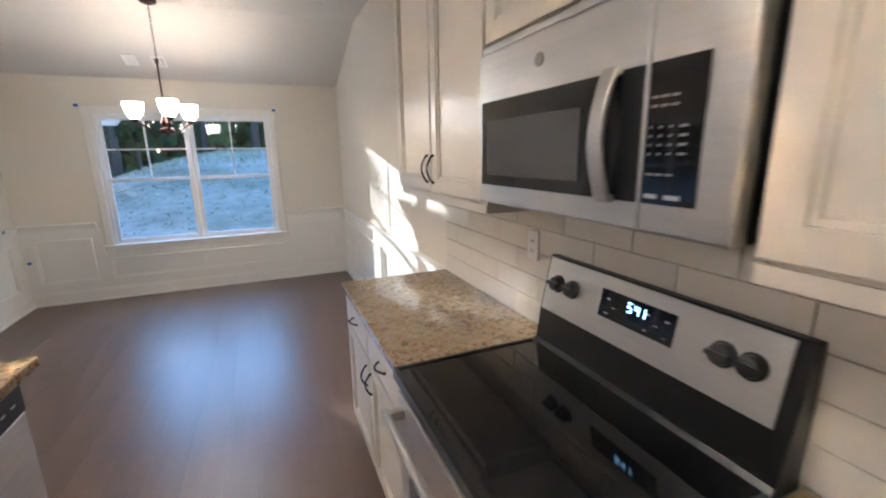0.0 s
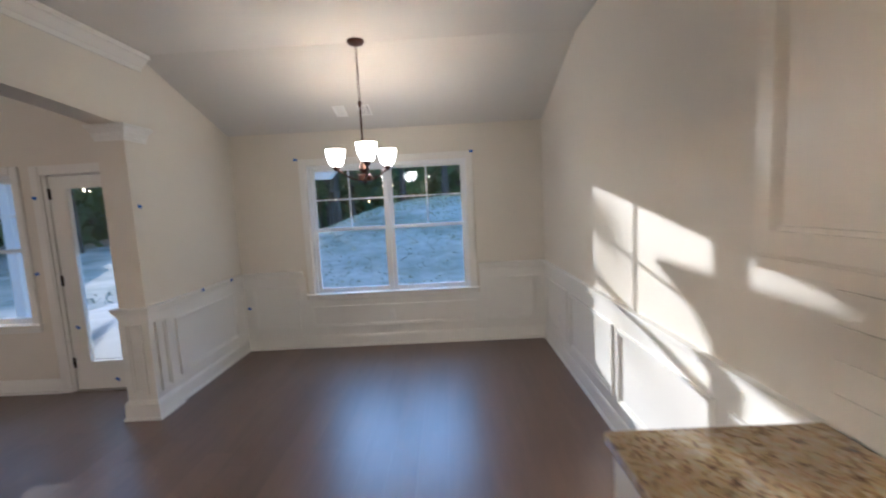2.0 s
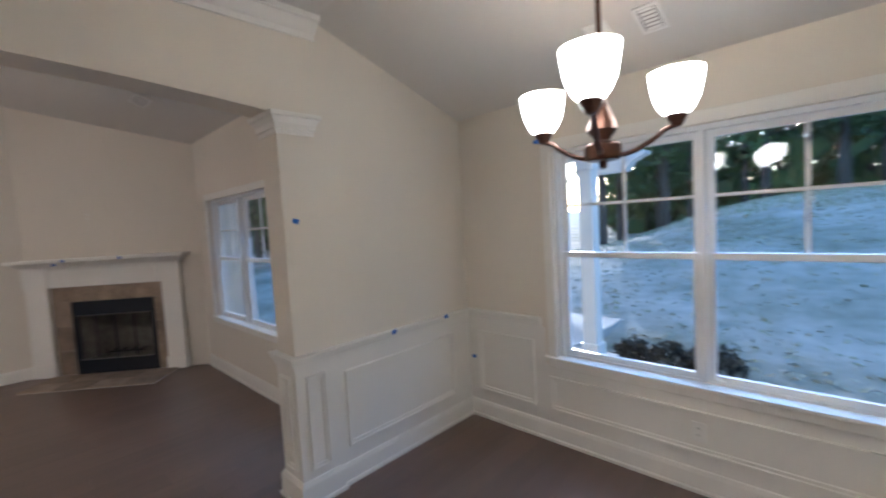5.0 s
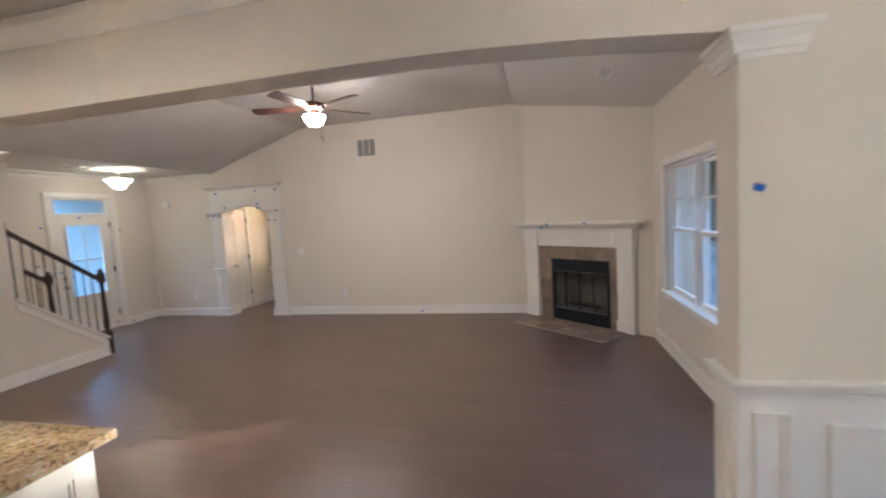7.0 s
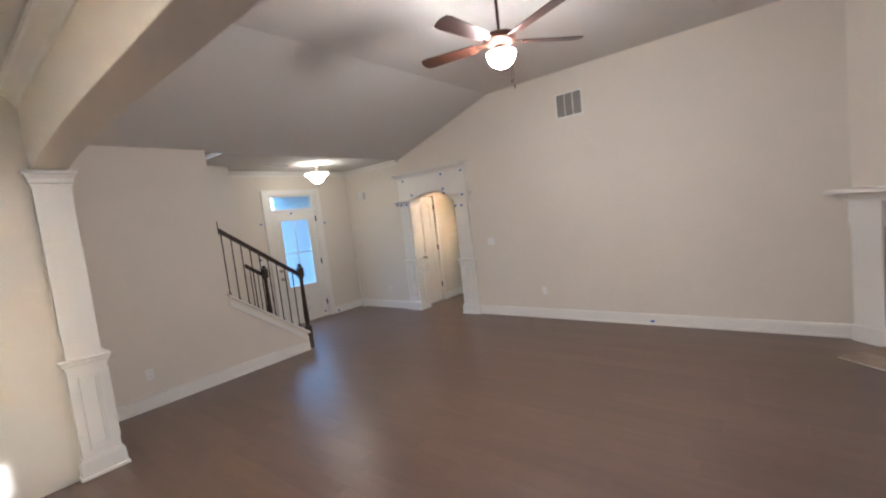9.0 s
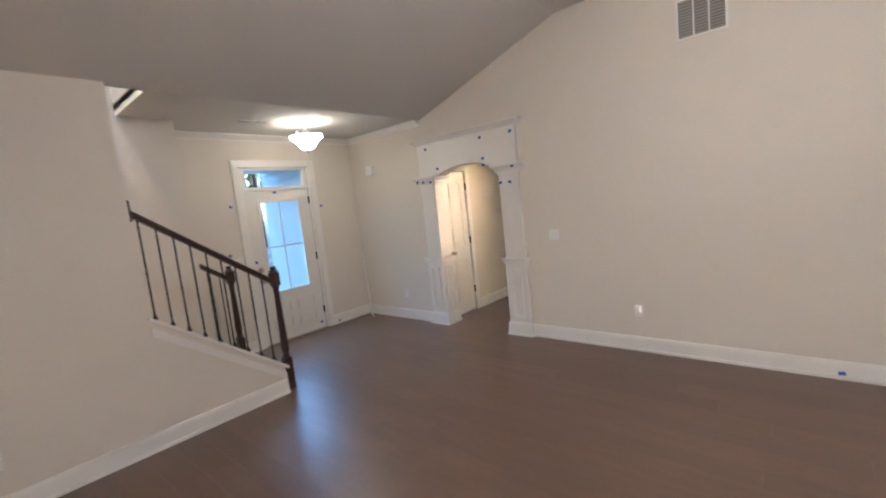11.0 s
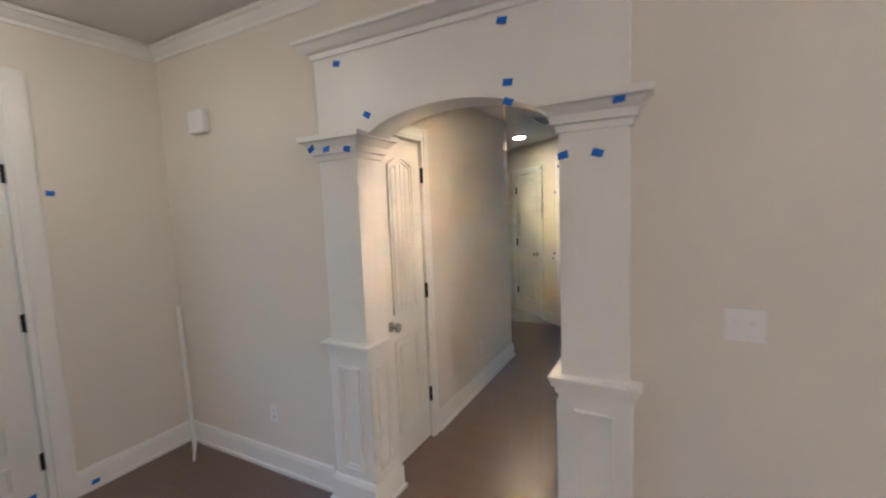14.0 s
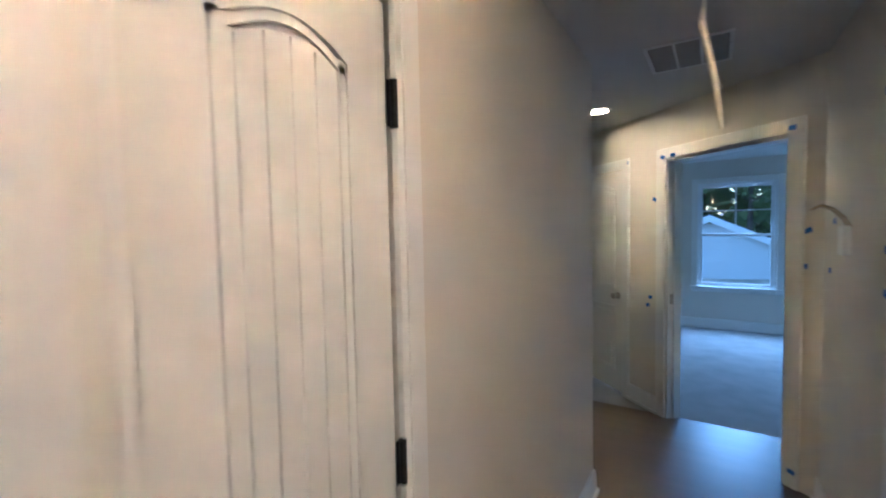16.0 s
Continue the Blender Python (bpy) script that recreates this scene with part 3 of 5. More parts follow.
def knob(parent, x, z, mat=None, side=-1):
    bm = bmesh.new()
    lathe(bm, [(0.032, 0), (0.032, 0.006), (0.014, 0.012), (0.011, 0.03), (0.02, 0.038), (0.028, 0.05), (0.026, 0.062), (0.012, 0.068), (0.0, 0.069)], 20, pose(x, 0, z, 90 * -side, 0, 0))
    return mesh("knob", bm, mat or NICKEL, parent, smooth=True)


def panel_door(name, m, w, label, knob_left=True, h=2.03, kind="structure"):
    """A two-panel door with an arched upper panel of grooved boards; local x along the wall, -y to the room."""
    top = empty(name, m, label, "door", kind=kind)
    leaf = boxes("leaf", DOORW, [(0.005, w - 0.004, 0.006, 0.04, 0.012, h)], top, 0.002)
    s = 0.112
    bm = bmesh.new()
    z0, z1, z2, z3 = 0.2, 0.8, 0.965, h - 0.16
    rise, n = 0.05, 12
    frame_strip(bm, pose(s, 0.006, z0), w - 2 * s, z1 - z0, 0.03, 0.012)
    for o, k, d in ((0, 0.0135, 0.012), (0.0135, 0.03, 0.0066)):
        box(bm, s + o, s + k, 0.006 - d, 0.006, z2 + o, z3)
        box(bm, w - s - k, w - s - o, 0.006 - d, 0.006, z2 + o, z3)
        box(bm, s + k, w - s - k, 0.006 - d, 0.006, z2 + o, z2 + k)
        arc = [(s + o + (w - 2 * s - 2 * o) * i / n, z3 - o + rise * math.sin(math.pi * i / n)) for i in range(n + 1)]
        for (a, za), (b, zb) in zip(arc, arc[1:]):
            prism(bm, [(a, za - k + o), (b, zb - k + o), (b, zb), (a, za)], "y", 0.006 - d, 0.006)
    mesh("panel_frame", bm, DOORW, top)
    k = max(3, round((w - 2 * s - 0.07) / 0.045))
    pw = (w - 2 * s - 0.07) / k
    bm = bmesh.new()
    for i in range(k):
        a, b = s + 0.035 + i * pw + 0.002, s + 0.035 + (i + 1) * pw - 0.002
        za, zb = (z3 - 0.045 + rise * math.sin(math.pi * (q - s) / (w - 2 * s)) for q in (a, b))
        prism(bm, [(a, z2 + 0.035), (b, z2 + 0.035), (b, zb), (a, za)], "y", -0.001, 0.007)
    box(bm, s + 0.05, w - s - 0.05, -0.002, 0.007, z0 + 0.05, z1 - 0.05)
    mesh("raised_board", bm, DOORW, top, 0.0015)
    c = 0.085
    boxes("casing", TRIM, [(-c, -0.002, -0.018, 0, 0, h + 0.012 + c), (w + 0.002, w + c, -0.018, 0, 0, h + 0.012 + c), (-0.002, w + 0.002, -0.018, 0, h + 0.014, h + 0.012 + c), (-c + 0.008, -0.02, -0.025, -0.018, 0, h + c), (w + 0.02, w + c - 0.008, -0.025, -0.018, 0, h + c), (-0.02, w + 0.02, -0.025, -0.018, h + 0.03, h + c)], top, 0.003)
    knob(top, 0.07 if knob_left else w - 0.07, 0.905)
    for z in (0.32, 1.05, 1.82):
        hinge(top, w - 0.001 if knob_left else 0.001, z)
    return top


panel_door("door_1", pose(-7.445, -2.02, 0, 0, 0, 180), 0.49, "white closed two-panel closet door with a nickel knob")
panel_door("door_2", ANG @ pose(-1.055, 0, 0), 0.59, "white closed two-panel hall door with black hinges", knob_left=False)
# cased openings
def cased(name, m, w, h, label, depth=0.13):
    top = empty(name, m, label, "door casing", kind="structure")
    c = 0.085
    boxes("casing", TRIM, [(-c, 0, -0.02, 0, 0, h + c), (w, w + c, -0.02, 0, 0, h + c), (0, w, -0.02, 0, h, h + c)], top, 0.004)
    boxes("jamb", TRIM, [(0, 0.018, 0, depth, 0, h), (w - 0.018, w, 0, depth, 0, h), (0.018, w - 0.018, 0, depth, h - 0.018, h)], top)
    boxes("stop", TRIM, [(0.018, 0.03, 0.05, 0.085, 0, h - 0.018), (w - 0.03, w - 0.018, 0.05, 0.085, 0, h - 0.018)], top)
    return top


cas = cased("door_3", ANG @ pose(0.02, 0, 0), 0.90, 2.05, "white cased doorway to the bedroom")
boxes("strike_plate", NICKEL, [(0.018, 0.021, 0.02, 0.05, 0.92, 1.0)], cas)
cased("door_4", pose(BX0, -0.945, 0), BX1 - BX0, 2.06, "white cased doorway to the lit bathroom")


def lite_door(name, m, w, h, glass, label, hinge_left, grid, panels, transom=None):
    """An outside door with a glazed light; glass: (x0, x1, z0, z1); grid: panes across and up."""
    top = empty(name, m, label, "door", kind="structure")
    x0, x1, z0, z1 = glass
    boxes("leaf", DOORW, [(a, b, 0.02, 0.064, lo, hi) for a, b, lo, hi in cut(0.004, w - 0.004, 0.015, h, [glass])], top)
    bm = bmesh.new()
    for a, b, lo, hi in ((x0 - 0.03, x0 + 0.01, z0 - 0.03, z1 + 0.03), (x1 - 0.01, x1 + 0.03, z0 - 0.03, z1 + 0.03), (x0 + 0.01, x1 - 0.01, z0 - 0.03, z0 + 0.01), (x0 + 0.01, x1 - 0.01, z1 - 0.01, z1 + 0.03)):
        box(bm, a, b, 0.008, 0.02, lo, hi)
    for i in range(1, grid[0]):
        x = x0 + (x1 - x0) * i / grid[0]
        box(bm, x - 0.009, x + 0.009, 0.03, 0.036, z0, z1)
    for i in range(1, grid[1]):
        z = z0 + (z1 - z0) * i / grid[1]
        box(bm, x0, x1, 0.03, 0.037, z - 0.009, z + 0.009)
    mesh("glass_frame", bm, DOORW, top, 0.003)
    g = boxes("glass_pane", GLASS, [(x0, x1, 0.04, 0.045, z0, z1)], top)
    g.visible_shadow = False
    if panels:
        bm = bmesh.new()
        pw = (w - 0.36) / 2
        for px in (0.13, 0.23 + pw):
            for pz, ph in ((0.16, 0.16), (0.38, 0.16)):
                frame_strip(bm, pose(px, 0.02, pz), pw, ph, 0.02, 0.01)
                box(bm, px + 0.03, px + pw - 0.03, 0.012, 0.021, pz + 0.03, pz + ph - 0.03)
        mesh("panel", bm, DOORW, top, 0.003)
    c = 0.095
    hh = h + (0.29 if transom else 0.0)
    boxes("casing", TRIM, [(-c - 0.03, -0.03, -0.02, 0, 0, hh + c), (w + 0.03, w + c + 0.03, -0.02, 0, 0, hh + c), (-0.03, w + 0.03, -0.02, 0, hh + 0.01, hh + c), (-c - 0.02, -0.045, -0.027, -0.02, 0, hh + c - 0.01), (w + 0.045, w + c + 0.02, -0.027, -0.02, 0, hh + c - 0.01)], top, 0.003)
    jm = [(-0.03, -0.002, 0, 0.14, 0, hh + 0.01), (w + 0.002, w + 0.03, 0, 0.14, 0, hh + 0.01), (-0.002, w + 0.002, 0, 0.14, h + 0.005, h + 0.045 if transom else h + 0.03)]
    if transom:
        jm += [(-0.002, w + 0.002, 0.02, 0.1, hh - 0.025, hh + 0.01), (0, 0.05, 0.02, 0.1, h + 0.045, hh - 0.025), (w - 0.05, w, 0.02, 0.1, h + 0.045, hh - 0.025)]
        g = boxes("transom_pane", GLASS, [(0.04, w - 0.04, 0.05, 0.055, h + 0.04, hh - 0.02)], top)
        g.visible_shadow = False
    boxes("jamb", TRIM, jm, top)
    boxes("threshold", NICKEL, [(0, w, -0.01, 0.12, 0.0, 0.014)], top)
    for z in (0.28, 1.07, 1.87):
        hinge(top, 0.0 if hinge_left else w, z, 0.018)
    return top


fd = lite_door("front_door", pose(FX1 - 0.03, YF, 0, 0, 0, 180), 0.91, 2.03, (0.175, 0.735, 0.68, 1.88), "white closed front door with a glazed light and transom", False, (2, 2), True, True)
bm = bmesh.new()
lathe(bm, [(0.032, 0), (0.032, 0.012), (0.02, 0.016), (0.0, 0.017)], 18, pose(0.07, 0.02, 1.01, 90, 0, 0))
mesh("deadbolt", bm, NICKEL, fd, smooth=True)
bm = bmesh.new()
lathe(bm, [(0.032, 0), (0.032, 0.006), (0.014, 0.012), (0.011, 0.03), (0.02, 0.038), (0.028, 0.05), (0.026, 0.062), (0.0, 0.068)], 18, pose(0.07, 0.02, 0.86, 90, 0, 0))
mesh("knob", bm, NICKEL, fd, smooth=True)
lite_door("back_door", pose(DX0 + 0.03, YB, 0), 0.88, 2.03, (0.16, 0.72, 0.28, 1.92), "white closed back door with a full glass light", True, (1, 1), False)


# ---- kitchen ----
def bar_pull(parent, p, q, out, mat=None):
    """A bowed cabinet pull from p to q that stands out by the vector out."""
    p, q, out = Vector(p), Vector(q), Vector(out)
    bm = bmesh.new()
    pts = [p.lerp(q, k / 10) + out * (0.25 + 0.75 * math.sin(math.pi * k / 10)) for k in range(11)]
    tube(bm, [p] + pts + [q], [0.007] + [0.0045] * 11 + [0.007], 8)
    return mesh("handle", bm, IRON, parent, smooth=True)


def shaker(bm, m, w, h, s=0.055):
    """A framed cabinet front with a raised rim; local x, z in its plane, -y out."""
    n = len(bm.verts)
    for a, b, lo, hi in ((0, s, 0, h), (w - s, w, 0, h), (s, w - s, 0, s), (s, w - s, h - s, h)):
        box(bm, a, b, -0.02, 0, lo, hi)
    for a, b, lo, hi in ((s, s + 0.012, s, h - s), (w - s - 0.012, w - s, s, h - s), (s + 0.012, w - s - 0.012, s, s + 0.012), (s + 0.012, w - s - 0.012, h - s - 0.012, h - s)):
        box(bm, a, b, -0.014, 0, lo, hi)
    box(bm, s + 0.012, w - s - 0.012, -0.007, 0, s + 0.012, h - s - 0.012)
    for v in list(bm.verts)[n:]:
        v.co = m @ v.co


def front(parent, name, m, w, h, pull=None, slab=False):
    bm = bmesh.new()
    if slab:
        box(bm, 0, w, -0.02, 0, 0, h)
        for v in bm.verts:
            v.co = m @ v.co
    else:
        shaker(bm, m, w, h)
    ob = mesh(name, bm, CAB, parent, 0.002)
    if pull:
        (a, b), (c, d) = pull
        bar_pull(ob, m @ Vector((a, -0.02, b)), m @ Vector((c, -0.02, d)), m.to_3x3() @ Vector((0, -0.03, 0)))
    return ob


def west(x, y, z):
    """Cabinet fronts that look to -x: local x runs to -y."""
    return pose(x, y, z, 0, 0, -90)


def base_cabinet(y0, y1, x, label, doors=2):
    top = empty("base_cabinet", Matrix(), label, "cabinet")
    boxes("body", CAB, [(x, XR - 0.002, y0, y1, 0.1, 0.872), (x + 0.06, XR - 0.002, y0, y1, 0.0, 0.1)], top)
    w = (y1 - y0) / doors
    for i in range(doors):
        hi = y1 - i * w
        front(top, "drawer_front", west(x, hi - 0.012, 0.71), w - 0.024, 0.145, ((w / 2 - 0.06, 0.075), (w / 2 + 0.04, 0.075)), True)
        px = w - 0.055 if i % 2 == 0 else 0.03
        front(top, "cabinet_door", west(x, hi - 0.012, 0.125), w - 0.024, 0.565, ((px, 0.42), (px, 0.52)))
    return top


def upper_cabinet(y0, y1, z0, z1, label, pulls=True, doors=2):
    x = 0.945
    top = empty("wall_cabinet", Matrix(), label, "cabinet")
    boxes("body", CAB, [(x, XR - 0.002, y0, y1, z0, z1), (x - 0.004, XR - 0.03, y0 + 0.001, y1 - 0.001, z0 - 0.03, z0)], top)
    w = (y1 - y0) / doors
    for i in range(doors):
        hi = y1 - i * w
        px = w - 0.045 if i % 2 == 0 else 0.02
        front(top, "cabinet_door", west(x, hi - 0.008, z0 + 0.012), w - 0.016, z1 - z0 - 0.03, ((px, 0.04), (px, 0.15)) if pulls else None)
    moulding("crown", [(0, z1 - 0.02), (0.01, z1 - 0.02), (0.045, z1 + 0.05), (0.05, z1 + 0.06), (0, z1 + 0.06)], [(XR - 0.005, y1), (x, y1), (x, y0)][::-1], top, CAB)
    return top


base_cabinet(1.625, 2.655, 0.64, "cream painted base cabinet with two drawers and doors")
base_cabinet(-1.03, 0.796, 0.64, "cream painted base cabinet beside the range", 3)
upper_cabinet(1.625, 2.55, 1.43, 2.45, "cream painted wall cabinet with two framed doors")
upper_cabinet(-1.03, 0.785, 1.43, 2.45, "cream painted wall cabinet with framed doors", True, 4)
upper_cabinet(0.79, 1.62, 1.905, 2.45, "cream painted short cabinet over the microwave", False)
tagged(boxes("countertop", GRANITE, [(0.605, XR - 0.01, 1.622, 2.68, 0.873, 0.912)], None, 0.006), "speckled tan granite countertop on the base cabinet", "countertop")
tagged(boxes("countertop", GRANITE, [(0.605, XR - 0.01, -1.03, 0.797, 0.873, 0.912)], None, 0.006), "speckled tan granite countertop on the base cabinet", "countertop")


def kitchen_range():
    y0, y1 = 0.80, 1.618
    top = empty("range", pose(0.93, 1.24, 0), "stainless electric range with black glass cooktop and backguard", "range")
    inv = top.matrix_basis.inverted()
    boxes("body", BLACKP, [(0.63, XR - 0.02, y0, y1, 0.02, 0.9)], top, m=inv)
    boxes("cooktop", BLACK, [(0.6, 1.15, y0, y1, 0.9, 0.918)], top, 0.008, inv)
    boxes("cooktop_rim", BLACKP, [(0.592, 0.606, y0, y1, 0.885, 0.924), (0.606, 1.13, y0, y0 + 0.012, 0.915, 0.924), (0.606, 1.13, y1 - 0.012, y1, 0.915, 0.924)], top, 0.003, inv)
    bm = bmesh.new()
    prism(bm, [(1.12, 0.9), (1.235, 0.9), (1.235, 1.235), (1.205, 1.235), (1.165, 1.04), (1.15, 0.93)], "y", y0, y1)
    mesh("backguard", bm, BLACKP, top, 0.004, m=inv)
    bm = bmesh.new()
    sl = Vector((0.040, 0, 0.195)).normalized()
    n = Vector((-sl.z, 0, sl.x))
    a, b = Vector((1.165, 0, 1.045)), Vector((1.203, 0, 1.23))
    q = [(a.x + n.x * 0.001, a.z + n.z * 0.001), (b.x + n.x * 0.001, b.z), (b.x + n.x * 0.007, b.z + 0.003), (a.x + n.x * 0.007, a.z)]
    prism(bm, q, "y", y0 + 0.03, y1 - 0.016)
    mesh("control_panel", bm, STEEL, top, 0.002, m=inv)
    tilt = math.degrees(math.atan2(sl.x, sl.z))
    def on(y, h, d):
        p = a + sl * h + n * d
        return Matrix.Translation((p.x, y, p.z)) @ Matrix.Rotation(radians(-90 + tilt), 4, "Y")
    for y in (1.535, 1.462, 0.955, 0.882 + 0.01):
        bm = bmesh.new()
        lathe(bm, [(0.031, 0), (0.031, 0.006), (0.025, 0.01), (0.023, 0.026), (0.02, 0.028), (0, 0.028)], 18, inv @ on(y, 0.105, 0.007))
        n0 = len(bm.verts)
        box(bm, -0.006, 0.006, -0.024, 0.024, 0.02, 0.036)
        for v in list(bm.verts)[n0:]:
            v.co = inv @ on(y, 0.105, 0.007) @ v.co
        mesh("knob", bm, BLACKP, top, smooth=True)
    def plate(nm, mat, yy0, yy1, h0, h1, d0, d1, par=top):
        bm = bmesh.new()
        p = [a + sl * h + n * d for h, d in ((h0, d0), (h1, d0), (h1, d1), (h0, d1))]
        prism(bm, [(v.x, v.z) for v in p], "y", yy0, yy1)
        return mesh(nm, bm, mat, par, m=inv)
    plate("display", BLACK, 1.08, 1.335, 0.065, 0.15, 0.007, 0.0095)
    bm = bmesh.new()
    segs = {"5": "afgcd", "4": "fgbc", "1": "bc"}
    at = 1.232
    for ch in "5:41":
        if ch == ":":
            at -= 0.004
            continue
        for s in segs.get(ch, ""):
            hx, hz, horiz = {"a": (0, 0.026, 1), "g": (0, 0.013, 1), "d": (0, 0, 1), "f": (0, 0.013, 0), "b": (0.012, 0.013, 0), "c": (0.012, 0, 0), "e": (0, 0, 0)}[s]
            w, h = (0.012, 0.003) if horiz else (0.003, 0.013)
            p = [a + sl * (0.108 + hz + k) + n * d for k, d in ((0, 0.0096), (h, 0.0096), (h, 0.0101), (0, 0.0101))]
            prism(bm, [(v.x, v.z) for v in p], "y", at - hx - w, at - hx)
        at -= 0.021
    mesh("clock_digits", bm, DIGIT, top, m=inv)
    for i in range(3):
        for j, y in enumerate((1.31, 1.285, 1.17, 1.14, 1.11)):
            if (i + j) % 2 == 0:
                plate("button_mark", PLATE, y - 0.012, y, 0.078 + i * 0.022, 0.081 + i * 0.022, 0.0096, 0.01)
    # oven door, vents and handle
    boxes("oven_door", STEEL, [(0.605, 0.632, y0 + 0.004, y1 - 0.004, 0.16, 0.84)], top, 0.004, inv)
    boxes("oven_window", BLACK, [(0.601, 0.606, y0 + 0.1, y1 - 0.1, 0.3, 0.66)], top, m=inv)
    boxes("vent_strip", STEEL, [(0.612, 0.632, y0 + 0.004, y1 - 0.004, 0.846, 0.886)], top, m=inv)
    boxes("vent_slot", DARK, [(0.6105, 0.613, y0 + 0.07 + i * 0.16, y0 + 0.2 + i * 0.16, z, z + 0.006) for i in range(4) for z in (0.855, 0.868)], top, m=inv)
    boxes("drawer", STEEL, [(0.61, 0.632, y0 + 0.004, y1 - 0.004, 0.03, 0.15)], top, 0.004, inv)
    bm = bmesh.new()
    tube(bm, [(0.552, y0 + 0.03, 0.79), (0.55, 1.24, 0.79), (0.552, y1 - 0.03, 0.79)], 0.014, 12)
    for y in (y0 + 0.06, y1 - 0.06):
        box(bm, 0.55, 0.607, y - 0.014, y + 0.014, 0.775, 0.805)
    mesh("handle", bm, STEEL, top, smooth=True, m=inv)


kitchen_range()


def microwave():
    y0, y1, x = 0.80, 1.605, 0.90
    top = empty("microwave", pose(1.07, 1.225, 1.45), "stainless over-the-range microwave with dark glass door", "microwave")
    inv = top.matrix_basis.inverted()
    boxes("body", BLACKP, [(x + 0.045, XR - 0.01, y0 + 0.006, y1 - 0.006, 1.452, 1.90)], top, m=inv)
    boxes("door", STEEL, [(x + 0.002, x + 0.045, 0.977, y1, 1.45, 1.88)], top, 0.006, inv)
    boxes("control_face", STEEL, [(x + 0.002, x + 0.045, y0, 0.973, 1.45, 1.88)], top, 0.006, inv)
    boxes("top_grille", STEEL, [(x + 0.012, x + 0.045, y0, y1, 1.883, 1.902)], top, 0.003, inv)
    boxes("door_glass", BLACK, [(x - 0.001, x + 0.003, 0.982, y1 - 0.022, 1.505, 1.745)], top, 0.002, inv)
    boxes("door_window", DGLASS, [(x - 0.003, x - 0.001, 1.14, y1 - 0.06, 1.535, 1.69)], top, m=inv)
    boxes("control_glass", BLACK, [(x - 0.001, x + 0.003, y0 + 0.062, 0.970, 1.505, 1.745)], top, 0.002, inv)
    bm = bmesh.new()
    bow = [(x - 0.02 - 0.028 * math.sin(math.pi * k / 12), 1.50 + 0.25 * k / 12) for k in range(13)]
    prism(bm, bow + [(px + 0.012, pz) for px, pz in bow[::-1]], "y", 1.03, 1.068)
    for zz in (1.50, 1.735):
        box(bm, x - 0.012, x + 0.003, 1.033, 1.065, zz, zz + 0.015)
    mesh("handle", bm, STEEL, top, 0.004, m=inv)
    boxes("handle_recess", BLACKP, [(x - 0.002, x + 0.003, 0.982, 1.03, 1.508, 1.742)], top, m=inv)
    bm = bmesh.new()
    for i, z in enumerate((1.685, 1.67, 1.635, 1.62, 1.605, 1.59, 1.555)):
        for j in range(3 if i < 2 else 4):
            yy = 0.962 - j * 0.02
            if i == 6 and j == 3:
                continue
            w = 0.014 if i < 2 or j == 3 or i == 6 else 0.006
            box(bm, x - 0.0022, x - 0.0012, yy - w, yy, z, z + 0.0045)
    tagged(mesh("button_mark", bm, LOUVRE, top, m=inv), kind="stuff")
    for lb in [(x - 0.0022, x - 0.0012, 0.935, 0.962, 1.515, 1.523), (x - 0.0022, x - 0.0012, 0.89, 0.92, 1.515, 1.523)]:
        boxes("label_mark", PLATE, [lb], top, m=inv)
    bm = bmesh.new()
    lathe(bm, [(0.016, 0), (0.016, 0.003), (0, 0.0035)], 20, inv @ pose(x + 0.002, 1.30, 1.815, 0, -90, 0))
    mesh("badge", bm, NICKEL, top, smooth=True)
    boxes("underside", STEEL, [(x + 0.03, XR - 0.03, y0 + 0.02, y1 - 0.02, 1.444, 1.452)], top, m=inv)


microwave()


def peninsula():
    top = empty("peninsula", pose(-1.06, 0.6, 0), "cream painted kitchen peninsula with a plain end panel", "kitchen island")
    inv = top.matrix_basis.inverted()
    boxes("body", CAB, [(-1.52, -0.6, -1.03, 2.2, 0.1, 0.872), (-1.52, -0.66, -1.03, 2.2, 0, 0.1)], top, m=inv)
    bm = bmesh.new()
    shaker(bm, inv @ pose(-0.62, 2.2, 0.14, 0, 0, 180), 0.88, 0.72, 0.07)
    mesh("end_panel", bm, CAB, top, 0.002)
    moulding("plinth", [(0, 0), (0.02, 0), (0.02, 0.09), (0.012, 0.11), (0, 0.112)], [(-1.52, -1.0), (-1.52, 2.2), (-0.66, 2.2)][::-1], top, TRIM, m=inv)
    for i in range(3):
        bm = bmesh.new()
        shaker(bm, inv @ pose(-0.6, -1.0 + i * 0.55, 0.125, 0, 0, 90), 0.53, 0.73)
        mesh("cabinet_door", bm, CAB, top, 0.002)


peninsula()
tagged(boxes("countertop", GRANITE, [(-1.575, -0.55, -1.03, 2.26, 0.873, 0.912)], None, 0.006), "speckled tan granite top on the peninsula", "countertop")
dw = empty("dishwasher", pose(-0.6, 1.85, 0), "stainless dishwasher with black control strip in the peninsula", "dishwasher")
boxes("door", STEEL, [(0.0, 0.03, -0.3, 0.3, 0.1, 0.76)], dw, 0.004)
boxes("control_strip", BLACKP, [(0.0, 0.034, -0.3, 0.3, 0.765, 0.868)], dw, 0.004)
for i in range(3):
    boxes("button_mark", PLATE, [(0.034, 0.0348, 0.1 + i * 0.06, 0.125 + i * 0.06, 0.81, 0.816)], dw)


